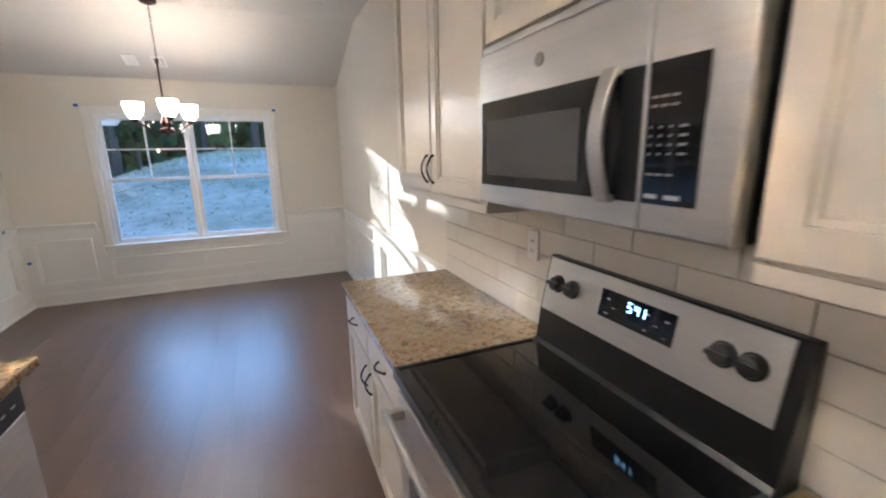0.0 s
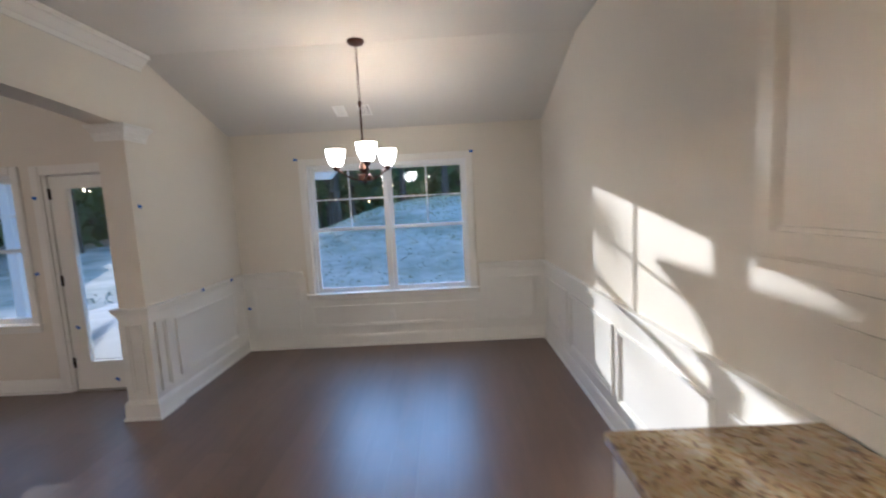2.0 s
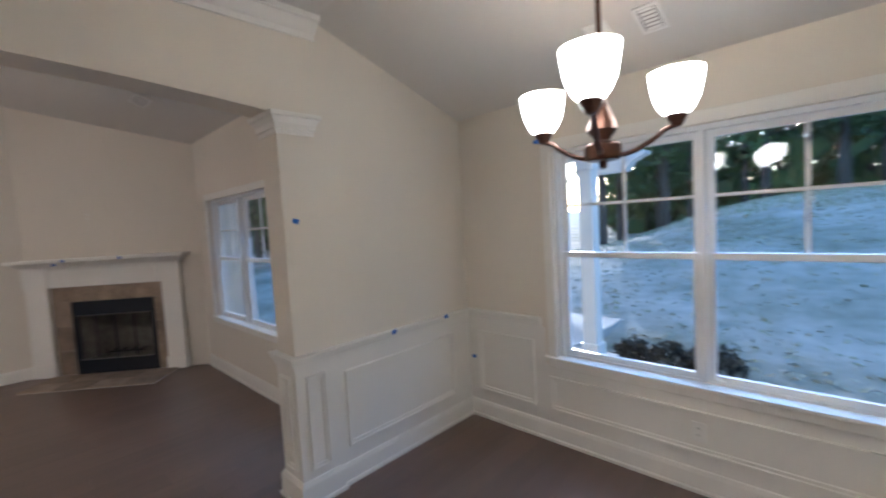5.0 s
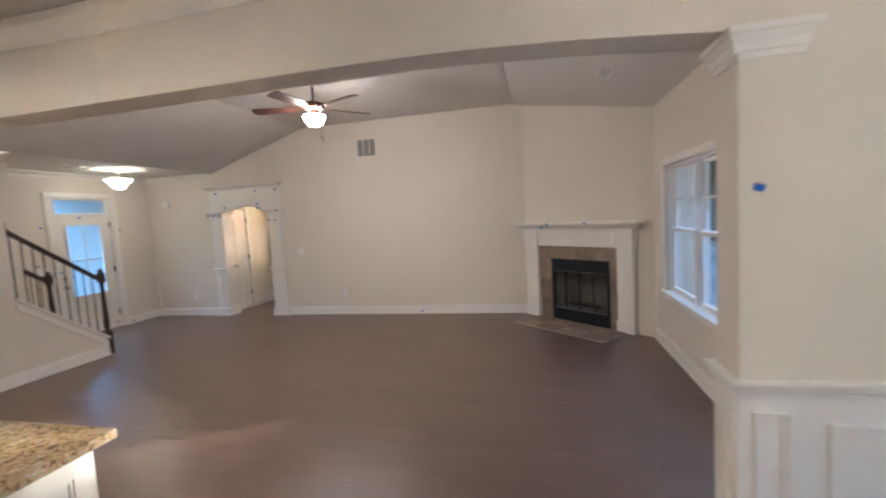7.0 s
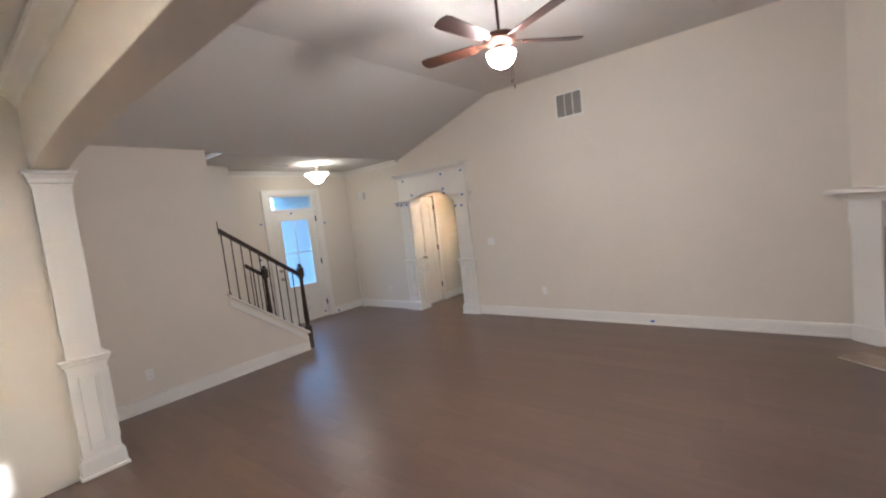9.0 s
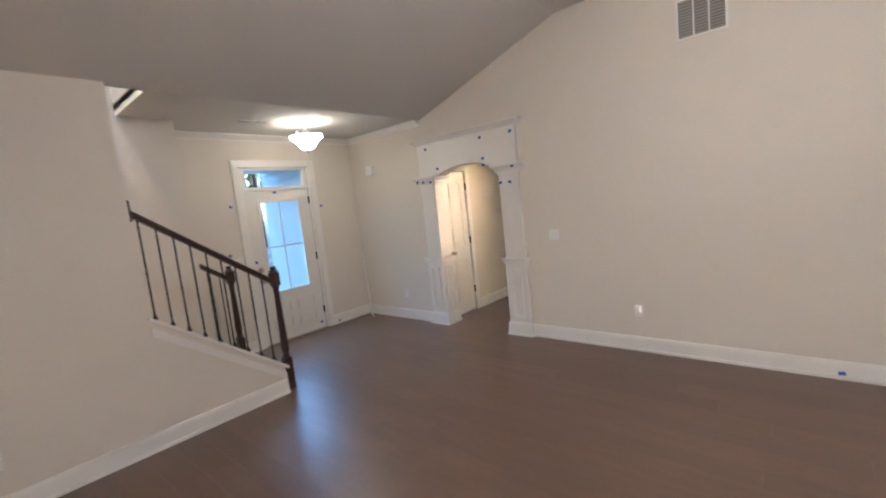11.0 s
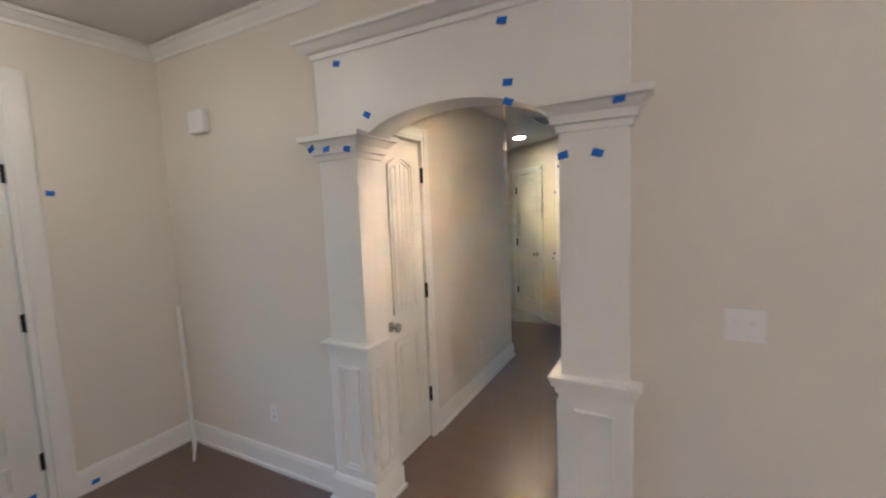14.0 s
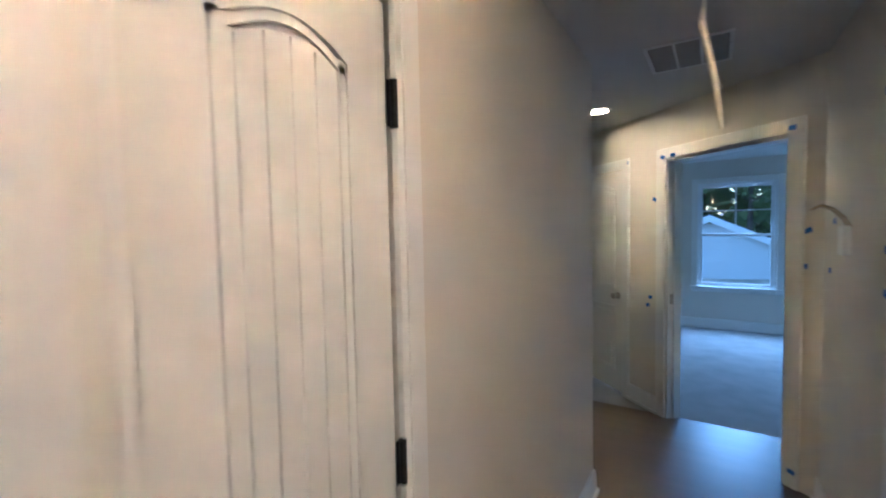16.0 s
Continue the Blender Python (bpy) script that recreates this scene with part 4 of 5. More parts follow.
# ---- lamps ----
def chandelier(x, y, hub):
    top = empty("chandelier", pose(x, y, hub), "bronze chandelier with three lit frosted glass shades", "chandelier")
    bm = bmesh.new()
    lathe(bm, [(0.0, -0.055), (0.012, -0.05), (0.014, -0.03), (0.05, -0.028), (0.055, -0.022), (0.055, 0.018), (0.048, 0.026), (0.022, 0.034), (0.028, 0.045), (0.046, 0.066), (0.043, 0.085), (0.025, 0.13), (0.014, 0.165), (0.02, 0.175), (0.014, 0.185), (0.008, 0.2), (0.008, 0.56), (0.014, 0.565), (0.014, 0.6), (0.0, 0.605)], 20)
    mesh("body", bm, BRONZE, top, smooth=True)
    ceil = ZK if y < 4.97 else 2.92
    rod = ceil - hub
    bm = bmesh.new()
    lathe(bm, [(0.066, rod + 0.004), (0.066, rod - 0.012), (0.058, rod - 0.026), (0.02, rod - 0.04), (0.0, rod - 0.042)], 24)
    mesh("canopy", bm, BRONZE, top, smooth=True)
    bm = bmesh.new()
    z, k = 0.6, 0
    while z < rod - 0.045:
        pts = []
        for i in range(11):
            a = 2 * math.pi * i / 10
            u, v = 0.009 * math.cos(a), 0.02 * math.sin(a)
            pts.append((u, 0, z + 0.016 + v) if k % 2 else (0, u, z + 0.016 + v))
        tube(bm, pts, 0.0022, 5)
        z += 0.033
        k += 1
    mesh("chain", bm, BRONZE, top, smooth=True)
    for i in range(3):
        m = pose(0, 0, 0, 0, 0, -73 + 120 * i)
        bm = bmesh.new()
        tube(bm, [m @ Vector(p) for p in ((0.035, 0, -0.005), (0.07, 0, -0.012), (0.11, 0, 0.0), (0.165, 0, 0.03), (0.205, 0, 0.06), (0.232, 0, 0.07), (0.245, 0, 0.08))], [0.008] * 7, 8)
        lathe(bm, [(0.008, 0.066), (0.016, 0.07), (0.032, 0.1), (0.033, 0.108), (0.0, 0.109)], 16, m @ pose(0.245, 0, 0))
        mesh("arm", bm, BRONZE, top, smooth=True)
        bm = bmesh.new()
        prof = [(0.033, 0.105), (0.05, 0.125), (0.064, 0.155), (0.072, 0.19), (0.077, 0.225), (0.078, 0.24)]
        lathe(bm, prof + [(r - 0.004, h) for r, h in prof[::-1]], 24, m @ pose(0.245, 0, 0))
        mesh("shade", bm, SHADE, top, smooth=True)
    return top


chandelier(-0.48, 4.93, 1.84)


def ceiling_fan(x, y, z):
    top = empty("ceiling_fan", pose(x, y, z), "bronze ceiling fan with five walnut blades and lit bowl", "ceiling fan")
    rod = ZL - z
    bm = bmesh.new()
    lathe(bm, [(0.065, rod + 0.003), (0.065, rod - 0.03), (0.05, rod - 0.07), (0.015, rod - 0.09), (0.012, rod - 0.095), (0.012, 0.23), (0.03, 0.22), (0.05, 0.2), (0.115, 0.185), (0.125, 0.17), (0.125, 0.14), (0.1, 0.115), (0.06, 0.1), (0.055, 0.08), (0.08, 0.06), (0.085, 0.045), (0.0, 0.045)], 28)
    mesh("motor", bm, BRONZE, top, smooth=True)
    bm = bmesh.new()
    lathe(bm, [(0.11, 0.05), (0.112, 0.04), (0.1, 0.005), (0.075, -0.03), (0.045, -0.052), (0.0, -0.06)], 28)
    mesh("bowl", bm, FANSHADE, top, smooth=True)
    bm = bmesh.new()
    lathe(bm, [(0.0, -0.085), (0.008, -0.08), (0.012, -0.066), (0.012, -0.058), (0.0, -0.057)], 12)
    for dx, dz in ((0.02, -0.17), (-0.015, -0.2)):
        tube(bm, [(dx, 0.05, 0.05), (dx, 0.08, -0.02), (dx, 0.08, dz)], 0.0016, 5)
        lathe(bm, [(0.0, dz - 0.035), (0.006, dz - 0.03), (0.006, dz - 0.005), (0.0, dz)], 8, pose(dx, 0.08, 0))
    mesh("pull_chain", bm, BRONZE, top)
    for i in range(5):
        m = pose(0, 0, 0.135, 0, 0, 66 + 72 * i) @ pose(0, 0, 0, 12, 0, 0)
        bm = bmesh.new()
        pts = [(0.2, -0.055), (0.62, -0.072), (0.665, -0.06), (0.68, -0.02), (0.68, 0.02), (0.665, 0.06), (0.62, 0.072), (0.2, 0.055)]
        prism(bm, pts, "z", -0.004, 0.004)
        blade = mesh("blade", bm, FANWOOD, top, 0.002, m=m)
        bm = bmesh.new()
        prism(bm, [(0.09, -0.018), (0.2, -0.03), (0.25, -0.028), (0.26, 0), (0.25, 0.028), (0.2, 0.03), (0.09, 0.018)], "z", 0.0045, 0.009)
        mesh("blade_iron", bm, BRONZE, top, m=m)
    return top


ceiling_fan(-4.66, 1.54, 2.80)


def flush_lamp(x, y, z):
    top = empty("ceiling_lamp", pose(x, y, z), "nickel semi-flush ceiling lamp with a lit glass bowl", "ceiling lamp")
    bm = bmesh.new()
    lathe(bm, [(0.075, 0.0), (0.075, -0.01), (0.06, -0.026), (0.03, -0.04), (0.022, -0.055), (0.013, -0.06), (0.011, -0.16), (0.02, -0.17), (0.0, -0.172)], 24)
    for i in range(3):
        m = pose(0, 0, 0, 0, 0, 120 * i + 20)
        tube(bm, [m @ Vector(p) for p in ((0.01, 0, -0.07), (0.03, 0, -0.12), (0.08, 0, -0.155), (0.13, 0, -0.15), (0.155, 0, -0.125), (0.176, 0, -0.135), (0.18, 0, -0.165))], 0.005, 6)
    mesh("fitting", bm, NICKEL, top, smooth=True)
    bm = bmesh.new()
    lathe(bm, [(0.0, -0.375), (0.006, -0.37), (0.008, -0.35), (0.022, -0.342), (0.036, -0.325), (0.0, -0.32)], 16)
    mesh("finial", bm, NICKEL, top, smooth=True)
    bm = bmesh.new()
    prof = [(0.188, -0.165), (0.19, -0.178), (0.165, -0.2), (0.125, -0.235), (0.095, -0.28), (0.07, -0.31), (0.035, -0.326), (0.0, -0.328)]
    lathe(bm, prof, 32)
    mesh("bowl", bm, FLUSH, top, smooth=True)


flush_lamp(-5.93, -2.76, ZF)
def downlight(x, y, z, glow):
    top = empty("downlight", pose(x, y, z), "round white recessed downlight, lit", "downlight", "downlights")
    bm = bmesh.new()
    lathe(bm, [(0.075, 0.0), (0.095, 0.0), (0.095, -0.006), (0.075, -0.008), (0.075, 0.0)], 28)
    mesh("trim_ring", bm, TRIM, top, smooth=True)
    bm = bmesh.new()
    lathe(bm, [(0.0, -0.003), (0.074, -0.003)], 28)
    mesh("lens", bm, glow, top)


# far hall lamp is seen; the others are unseen, added for light falling there
for x, y, z, glow in ((-10.68, -2.21, ZH, CANGLOW), (-7.5, -1.2, ZH, CANHALL), (-0.5, 0.1, ZK, CANUNSEEN), (-0.9, 1.7, ZK, CANUNSEEN), (-3.4, -2.6, TOP + 1.5, CANSTAIR)):
    downlight(x, y, z, glow)
van = empty("vanity_light", pose(-10.23, -0.2, 2.18, 0, 0, 90), "nickel bathroom bar lamp with lit globes", "wall lamp")
boxes("backplate", NICKEL, [(-0.3, 0.3, -0.03, 0.01, -0.04, 0.04)], van, 0.005)
for k in (-0.2, 0, 0.2):
    bm = bmesh.new()
    bmesh.ops.create_uvsphere(bm, u_segments=16, v_segments=10, radius=0.06, matrix=pose(k, -0.09, 0))
    mesh("globe", bm, BATHGLOW, van, smooth=True)


# ---- fireplace ----
P0, P1 = Vector((-7.21, 3.72)), Vector((-5.81, 5.29))
FD = (P1 - P0).normalized()
FIRE = pose(P0.x, P0.y, 0, 0, 0, math.degrees(math.atan2(FD.y, FD.x)))
FW = (P1 - P0).length
OFF = 0.005
structure(boxes("wall_fireplace", WALL, [(a, b, 0, 0.1, lo, hi) for a, b, lo, hi in cut(0, FW, 0, TOP - 0.2, [(0.50, 1.48, 0.0, 0.92)])], m=FIRE), "greige painted diagonal corner wall")


def fireplace():
    top = empty("fireplace", FIRE, "white mantel fireplace with brown stone surround and black firebox", "fireplace")
    L0, L1, S0, S1 = 0.03, 1.84, 0.28, 1.62
    for a, b in ((L0, S0), (S1, L1)):
        boxes("leg", TRIM, [(a, b, -0.07, 0, 0, 1.12), (a - 0.012, b + 0.012, -0.085, 0, 0.0, 0.16), (a - 0.01, b + 0.01, -0.082, 0, 1.12, 1.345)], top, 0.004)
    boxes("frieze", TRIM, [(S0 - 0.0, S1, -0.055, 0, 1.112, 1.36)], top)
    bm = bmesh.new()
    frame_strip(bm, pose(S0 + 0.06, -0.055, 1.165), S1 - S0 - 0.12, 0.14, 0.03, 0.014)
    mesh("frieze_panel", bm, TRIM, top)
    moulding("crown", [(0, 1.345), (0.015, 1.345), (0.02, 1.37), (0.035, 1.38), (0.075, 1.42), (0.09, 1.425), (0, 1.425)], [(L0 - 0.01, 0), (L0 - 0.01, -0.08), (L1 + 0.01, -0.08), (L1 + 0.01, 0)], top)
    boxes("mantel_shelf", TRIM, [(L0 - 0.13, L1 + 0.13, -0.2, 0, 1.425, 1.465)], top, 0.006)
    # surround tiles
    n = 0
    w = (S1 - S0) / 4
    sur = boxes("surround", GROUT, [(S0, 0.5, -0.008, 0, 0, 1.112), (1.48, S1, -0.008, 0, 0, 1.112), (0.5, 1.48, -0.008, 0, 0.92, 1.112)], top)
    tiles = [(S0 + i * w + 0.002, S0 + (i + 1) * w - 0.002, 0.922, 1.11) for i in range(4)]
    for a, b in ((S0, 0.5), (1.48, S1)):
        for k in range(3):
            tiles.append((a + 0.002, b - 0.002, k * 0.305 + 0.006, min(0.92, (k + 1) * 0.307)))
    for a, b, lo, hi in tiles:
        boxes("tile", SLATE, [(a, b, -0.016, -0.008, lo, hi)], sur, 0.002)
    # firebox
    boxes("firebox_face", FIREBOX, [(0.5, 1.48, -0.012, 0.02, 0.74, 0.92), (0.5, 1.48, -0.012, 0.02, 0.0, 0.18), (0.5, 0.55, -0.012, 0.02, 0.18, 0.74), (1.43, 1.48, -0.012, 0.02, 0.18, 0.74)], top, 0.002)
    for z in (0.178, 0.734):
        boxes("firebox_frame", NICKEL, [(0.56, 1.42, -0.016, -0.012, z, z + 0.007)], top)
    boxes("door_frame", FIREBOX, [(0.76 - 0.008, 0.76 + 0.008, -0.014, -0.004, 0.19, 0.735), (0.99 - 0.01, 0.99 + 0.01, -0.014, -0.004, 0.19, 0.735), (1.22 - 0.008, 1.22 + 0.008, -0.014, -0.004, 0.19, 0.735)], top)
    bm = bmesh.new()
    prism(bm, [(0.55, 0.02), (1.43, 0.02), (1.25, 0.4), (0.73, 0.4)], "z", 0.16, 0.18)
    prism(bm, [(0.55, 0.02), (0.73, 0.4), (0.72, 0.42), (0.52, 0.02)], "z", 0.18, 0.76)
    prism(bm, [(1.43, 0.02), (1.46, 0.02), (1.27, 0.42), (1.25, 0.4)], "z", 0.18, 0.76)
    prism(bm, [(0.73, 0.4), (1.25, 0.4), (1.27, 0.42), (0.72, 0.42)], "z", 0.18, 0.76)
    prism(bm, [(0.55, 0.02), (1.43, 0.02), (1.27, 0.42), (0.72, 0.42)], "z", 0.76, 0.78)
    mesh("firebox_lining", bm, REFRAC, top)
    bm = bmesh.new()
    for x in (0.78, 0.9, 1.02, 1.14):
        tube(bm, [(x, 0.08, 0.28), (x, 0.1, 0.22), (x, 0.3, 0.22)], 0.008, 6)
    tube(bm, [(0.75, 0.16, 0.215), (1.2, 0.16, 0.215)], 0.008, 6)
    for x in (0.78, 1.16):
        tube(bm, [(x, 0.14, 0.18), (x, 0.14, 0.22)], 0.007, 6)
    mesh("grate", bm, IRON, top)
    # stone hearth flush on the floor
    he = boxes("hearth", GROUT, [(0.28, 1.74, -0.60, -0.086, -0.01, 0.008)], top)
    cw, rw = 1.46 / 4, 0.514 / 2
    for i in range(4):
        for j in range(2):
            boxes("tile", SLATE, [(0.28 + i * cw + 0.003, 0.28 + (i + 1) * cw - 0.003, -0.60 + j * rw + 0.003, -0.60 + (j + 1) * rw - 0.003, 0.004, 0.018)], he, 0.002)


fireplace()


# ---- stair ----
def stair():
    top = empty("staircase", pose(-4.9, -2.05, 0), "staircase with white knee wall and tan treads", "stairs")
    inv = top.matrix_basis.inverted()
    bm = bmesh.new()
    prism(bm, [(-4.9, 0), (-3.91, 0), (-3.91, 0.985), (-4.9, 0.245)], "y", -2.17, -2.05)
    mesh("knee_wall", bm, WALL, top, m=inv)
    bm = bmesh.new()
    sl = (0.985 - 0.245) / 0.99
    prism(bm, [(-4.93, 0.222), (-3.905, 0.222 + 1.025 * sl), (-3.905, 0.258 + 1.025 * sl), (-4.93, 0.258)], "y", -2.19, -2.028)
    mesh("cap", bm, TRIM, top, 0.004, m=inv)
    bm = bmesh.new()
    prism(bm, [(-4.9, 0.13), (-3.91, 0.13 + 0.99 * sl), (-3.91, 0.2 + 0.99 * sl), (-4.9, 0.2)], "y", -2.05, -2.036)
    mesh("skirt", bm, TRIM, top, m=inv)
    for i in range(14):
        boxes("tread", STAIRC, [(-4.86 + i * 0.252 - 0.025, -4.86 + (i + 1) * 0.252, -3.098, -2.172, 0.19 * (i + 1) - 0.03, 0.19 * (i + 1)), ], top, 0.006, inv)
        boxes("riser", TRIM, [(-4.86 + i * 0.252, -4.86 + i * 0.252 + 0.018, -3.098, -2.172, 0.19 * i, 0.19 * (i + 1) - 0.03)], top, m=inv)
    bm = bmesh.new()
    prism(bm, [(-4.92, 0.0), (-4.62, 0.0), (-1.4, 0.19 * 13), (-1.4, 0.19 * 13 + 0.3), (-4.92, 0.28)], "y", -3.099, -3.075)
    mesh("stringer", bm, TRIM, top, m=inv)


stair()


def newel(x, y, z0, z1, foot):
    top = empty("newel_post", pose(x, y, z0), "dark-stained turned wooden newel post with a knob finial", "newel post", "newel posts")
    h = z1 - z0
    for lo, hi in ((0, foot), (h - 0.19, h - 0.06)):
        boxes("block", DWOOD, [(-0.038, 0.038, -0.038, 0.038, lo, hi)], top, 0.006)
    bm = bmesh.new()
    lathe(bm, [(0.03, foot), (0.036, foot + 0.02), (0.024, foot + 0.035), (0.034, foot + 0.07), (0.036, foot + 0.12), (0.024, h - 0.27), (0.03, h - 0.25), (0.024, h - 0.235), (0.034, h - 0.2), (0.034, h - 0.19)], 18)
    lathe(bm, [(0.026, h - 0.06), (0.04, h - 0.052), (0.04, h - 0.042), (0.018, h - 0.036), (0.03, h - 0.022), (0.028, h - 0.008), (0.0, h)], 18)
    mesh("turning", bm, DWOOD, top, smooth=True)
    return top


newel(-4.955, -2.11, 0, 1.215, 0.32)
newel(-4.93, -3.04, 0, 1.205, 0.40)


def hand_rail(name, p, q, label):
    bm = bmesh.new()
    p, q = Vector(p), Vector(q)
    prof = [(-0.026, -0.03), (0.026, -0.03), (0.03, -0.012), (0.033, 0.008), (0.022, 0.026), (0, 0.031), (-0.022, 0.026), (-0.033, 0.008), (-0.03, -0.012)]
    rings = [[bm.verts.new((c.x, c.y + u, c.z + v)) for u, v in prof] for c in (p, q)]
    for j in range(len(prof)):
        k = (j + 1) % len(prof)
        bm.faces.new((rings[0][j], rings[0][k], rings[1][k], rings[1][j]))
    bm.faces.new(rings[0][::-1])
    bm.faces.new(rings[1])
    return tagged(mesh(name, bm, DWOOD, smooth=True), label, "handrail")


RS = 0.735
hand_rail("handrail", (-4.92, -2.11, 1.075), (-3.905, -2.11, 1.075 + 1.015 * RS), "dark-stained wooden handrail over iron balusters")
tagged(boxes("rail_rosette", DWOOD, [(-3.93, -3.908, -2.16, -2.06, 1.74, 1.9)], None, 0.006), "dark-stained wooden rosette on the wall end", "handrail end")
hand_rail("handrail", (-4.9, -3.04, 1.07), (-4.66, -3.04, 1.07 + 0.24 * RS), "short dark-stained wooden handrail to the wall")


def baluster(x, y, z0, z1):
    bm = bmesh.new()
    h = z1 - z0
    tube(bm, [(0, 0, 0), (0, 0, h)], 0.0068, 8)
    box(bm, -0.013, 0.013, -0.013, 0.013, 0, 0.022)
    lathe(bm, [(0.007, 0.022), (0.012, 0.024), (0.007, 0.04)], 8)
    lathe(bm, [(0.007, h * 0.46), (0.011, h * 0.465), (0.011, h * 0.475), (0.007, h * 0.48)], 8)
    ob = mesh("baluster", bm, IRON)
    ob.location = (x, y, z0)
    return tagged(ob, "thin black iron baluster under the handrail", "baluster", "balusters of the stair")


for i in range(9):
    x = -4.83 + i * 0.108
    baluster(x, -2.11, 0.257 + (x + 4.93) * 0.7475, 1.05 + (x + 4.92) * RS)
for i in range(2):
    x = -4.82 + i * 0.11
    baluster(x, -3.04, 0.19 + 0.0, 1.045 + (x + 4.9) * RS)


# ---- fittings on walls and ceilings ----
def switch_plate(m, gangs, label, kind="switch"):
    w = 0.07 + 0.046 * (gangs - 1)
    top = empty("light_switch" if kind == "switch" else "outlet", m, label, "light switch" if kind == "switch" else "outlet")
    boxes("plate", PLATE, [(-w / 2, w / 2, -0.006, 0, -0.057, 0.057)], top, 0.002)
    bm = bmesh.new()
    for i in range(gangs):
        x = (i - (gangs - 1) / 2) * 0.046
        if kind == "switch":
            box(bm, x - 0.005, x + 0.005, -0.016, -0.006, -0.004, 0.012)
        else:
            for z in (0.02, -0.02):
                box(bm, x - 0.014, x + 0.014, -0.008, -0.006, z - 0.012, z + 0.012)
    mesh("toggle" if kind == "switch" else "socket", bm, PLATE, top, 0.0015)
    if kind == "outlet":
        boxes("slot", DARK, [(x, x + 0.003, -0.0085, -0.008, z - 0.005, z + 0.006) for x in (-0.008, 0.005) for z in (0.02, -0.02)], top)
    return top


switch_plate(pose(XA, -0.335, 1.165, 0, 0, 90), 2, "white double light switch plate on the wall")
switch_plate(pose(-5.25, YF, 1.165, 0, 0, 180), 4, "white four-gang switch plate beside the front door")
switch_plate(pose(-7.72, -0.945, 1.16), 1, "white light switch plate in the hall")
switch_plate(pose(XA, 0.483, 0.40, 0, 0, 90), 1, "white wall outlet above the baseboard", "outlet")
switch_plate(pose(XA, -2.72, 0.37, 0, 0, 90), 1, "white wall outlet above the baseboard", "outlet")
switch_plate(pose(-8.84, -2.02, 0.36, 0, 0, 180), 1, "white wall outlet in the hall", "outlet")
switch_plate(pose(XR - 0.0145, 1.77, 1.235, 0, 0, -90), 1, "cream outlet on the tile backsplash", "outlet")
switch_plate(pose(-0.53, YW - 0.004, 0.36), 1, "white outlet in the wainscot", "outlet")
switch_plate(pose(XR - 0.004, 5.62, 0.4, 0, 0, -90), 1, "white outlet in the wainscot", "outlet")
switch_plate(pose(-3.0, -2.05, 0.36, 0, 0, 180), 1, "white outlet on the stair wall", "outlet")
plug = boxes("night_plug", PLATE, [(XA + 0.008, XA + 0.045, 0.455, 0.505, 0.39, 0.45)], None, 0.008)
tagged(plug, "small white plug-in device in the outlet", "plug")


def grille(name, m, w, h, cols, rows, label, dark, blade=None):
    top = empty(name, m, label, "vent grille")
    bm = bmesh.new()
    f = 0.018
    for a, b, lo, hi in ((0, f, 0, h), (w - f, w, 0, h), (f, w - f, 0, f), (f, w - f, h - f, h)):
        box(bm, a, b, -0.008, 0, lo, hi)
    cw = (w - 2 * f) / cols
    for i in range(1, cols):
        box(bm, f + i * cw - 0.006, f + i * cw + 0.006, -0.008, 0, f, h - f)
    mesh("frame", bm, PLATE, top, 0.002)
    # flat plate, its colour stands for the shade behind the louvres
    boxes("shadow_box", dark, [(f, w - f, -0.002, 0, f, h - f)], top)
    bm = bmesh.new()
    rh = (h - 2 * f) / rows
    for i in range(cols):
        for j in range(rows):
            z = f + j * rh + rh * 0.2
            prism(bm, [(-0.007, z), (-0.0062, z + 0.001), (-0.0022, z + rh * 0.55), (-0.003, z + rh * 0.55)], "x", f + i * cw + 0.007, f + (i + 1) * cw - 0.007)
    mesh("louvre", bm, blade or PLATE, top)
    return top


GREYB = material("vent_shadow", (0.22, 0.2, 0.18), 0.8, bump=0)
grille("return_grille", pose(XA, 0.90, 2.75, 0, 0, 90), 0.36, 0.32, 3, 12, "white return-air grille high on the wall", GREYB, LOUVRE)
slope = math.degrees(math.atan2(0.48, 1.43))
for x, dk in ((-0.93, PLATE), (-0.68, GREYB)):
    grille("ceiling_register", pose(x, 5.98, ZK - 0.3357 * (5.98 - 4.97) - 0.002, 90 - slope), 0.12, 0.2, 1, 6, "small ceiling air register on the slope", dk)
grille("ceiling_register", pose(-10.03, -1.756, ZH - 0.001, 0, 0, 90) @ pose(0, 0, 0, 90), 0.385, 0.42, 3, 14, "white three-bay ceiling return grille in the hall", GREYB, LOUVRE)
for x, w in ((-5.38, 0.17), (-5.56, 0.12)):
    grille("ceiling_register", pose(x, -2.86, ZF - 0.001, 90), w, 0.13, 1, 5, "small white ceiling register in the foyer", DARK)
vz = ZL - (4.7 - 3.6) * 0.336
grille("ceiling_register", pose(-5.1, 4.7, vz - 0.003, 90 - 18.6), 0.3, 0.15, 1, 6, "ceiling register on the living room slope", GREYB)
tagged(boxes("attic_hatch", CEIL, [(-9.05, -7.75, -1.53, -0.99, ZH - 0.008, ZH - 0.001)], None), "white attic hatch panel in the hall ceiling", "attic hatch")
structure(boxes("hatch_trim", TRIM, [(-9.11, -7.69, -1.59, -1.53, ZH - 0.016, ZH), (-9.11, -7.69, -0.99, -0.947, ZH - 0.016, ZH), (-9.11, -9.05, -1.53, -0.99, ZH - 0.016, ZH), (-7.75, -7.69, -1.53, -0.99, ZH - 0.016, ZH)], None, 0.003), "white flat trim round the attic hatch")
bm = bmesh.new()
cx, cy = -8.0, -1.45
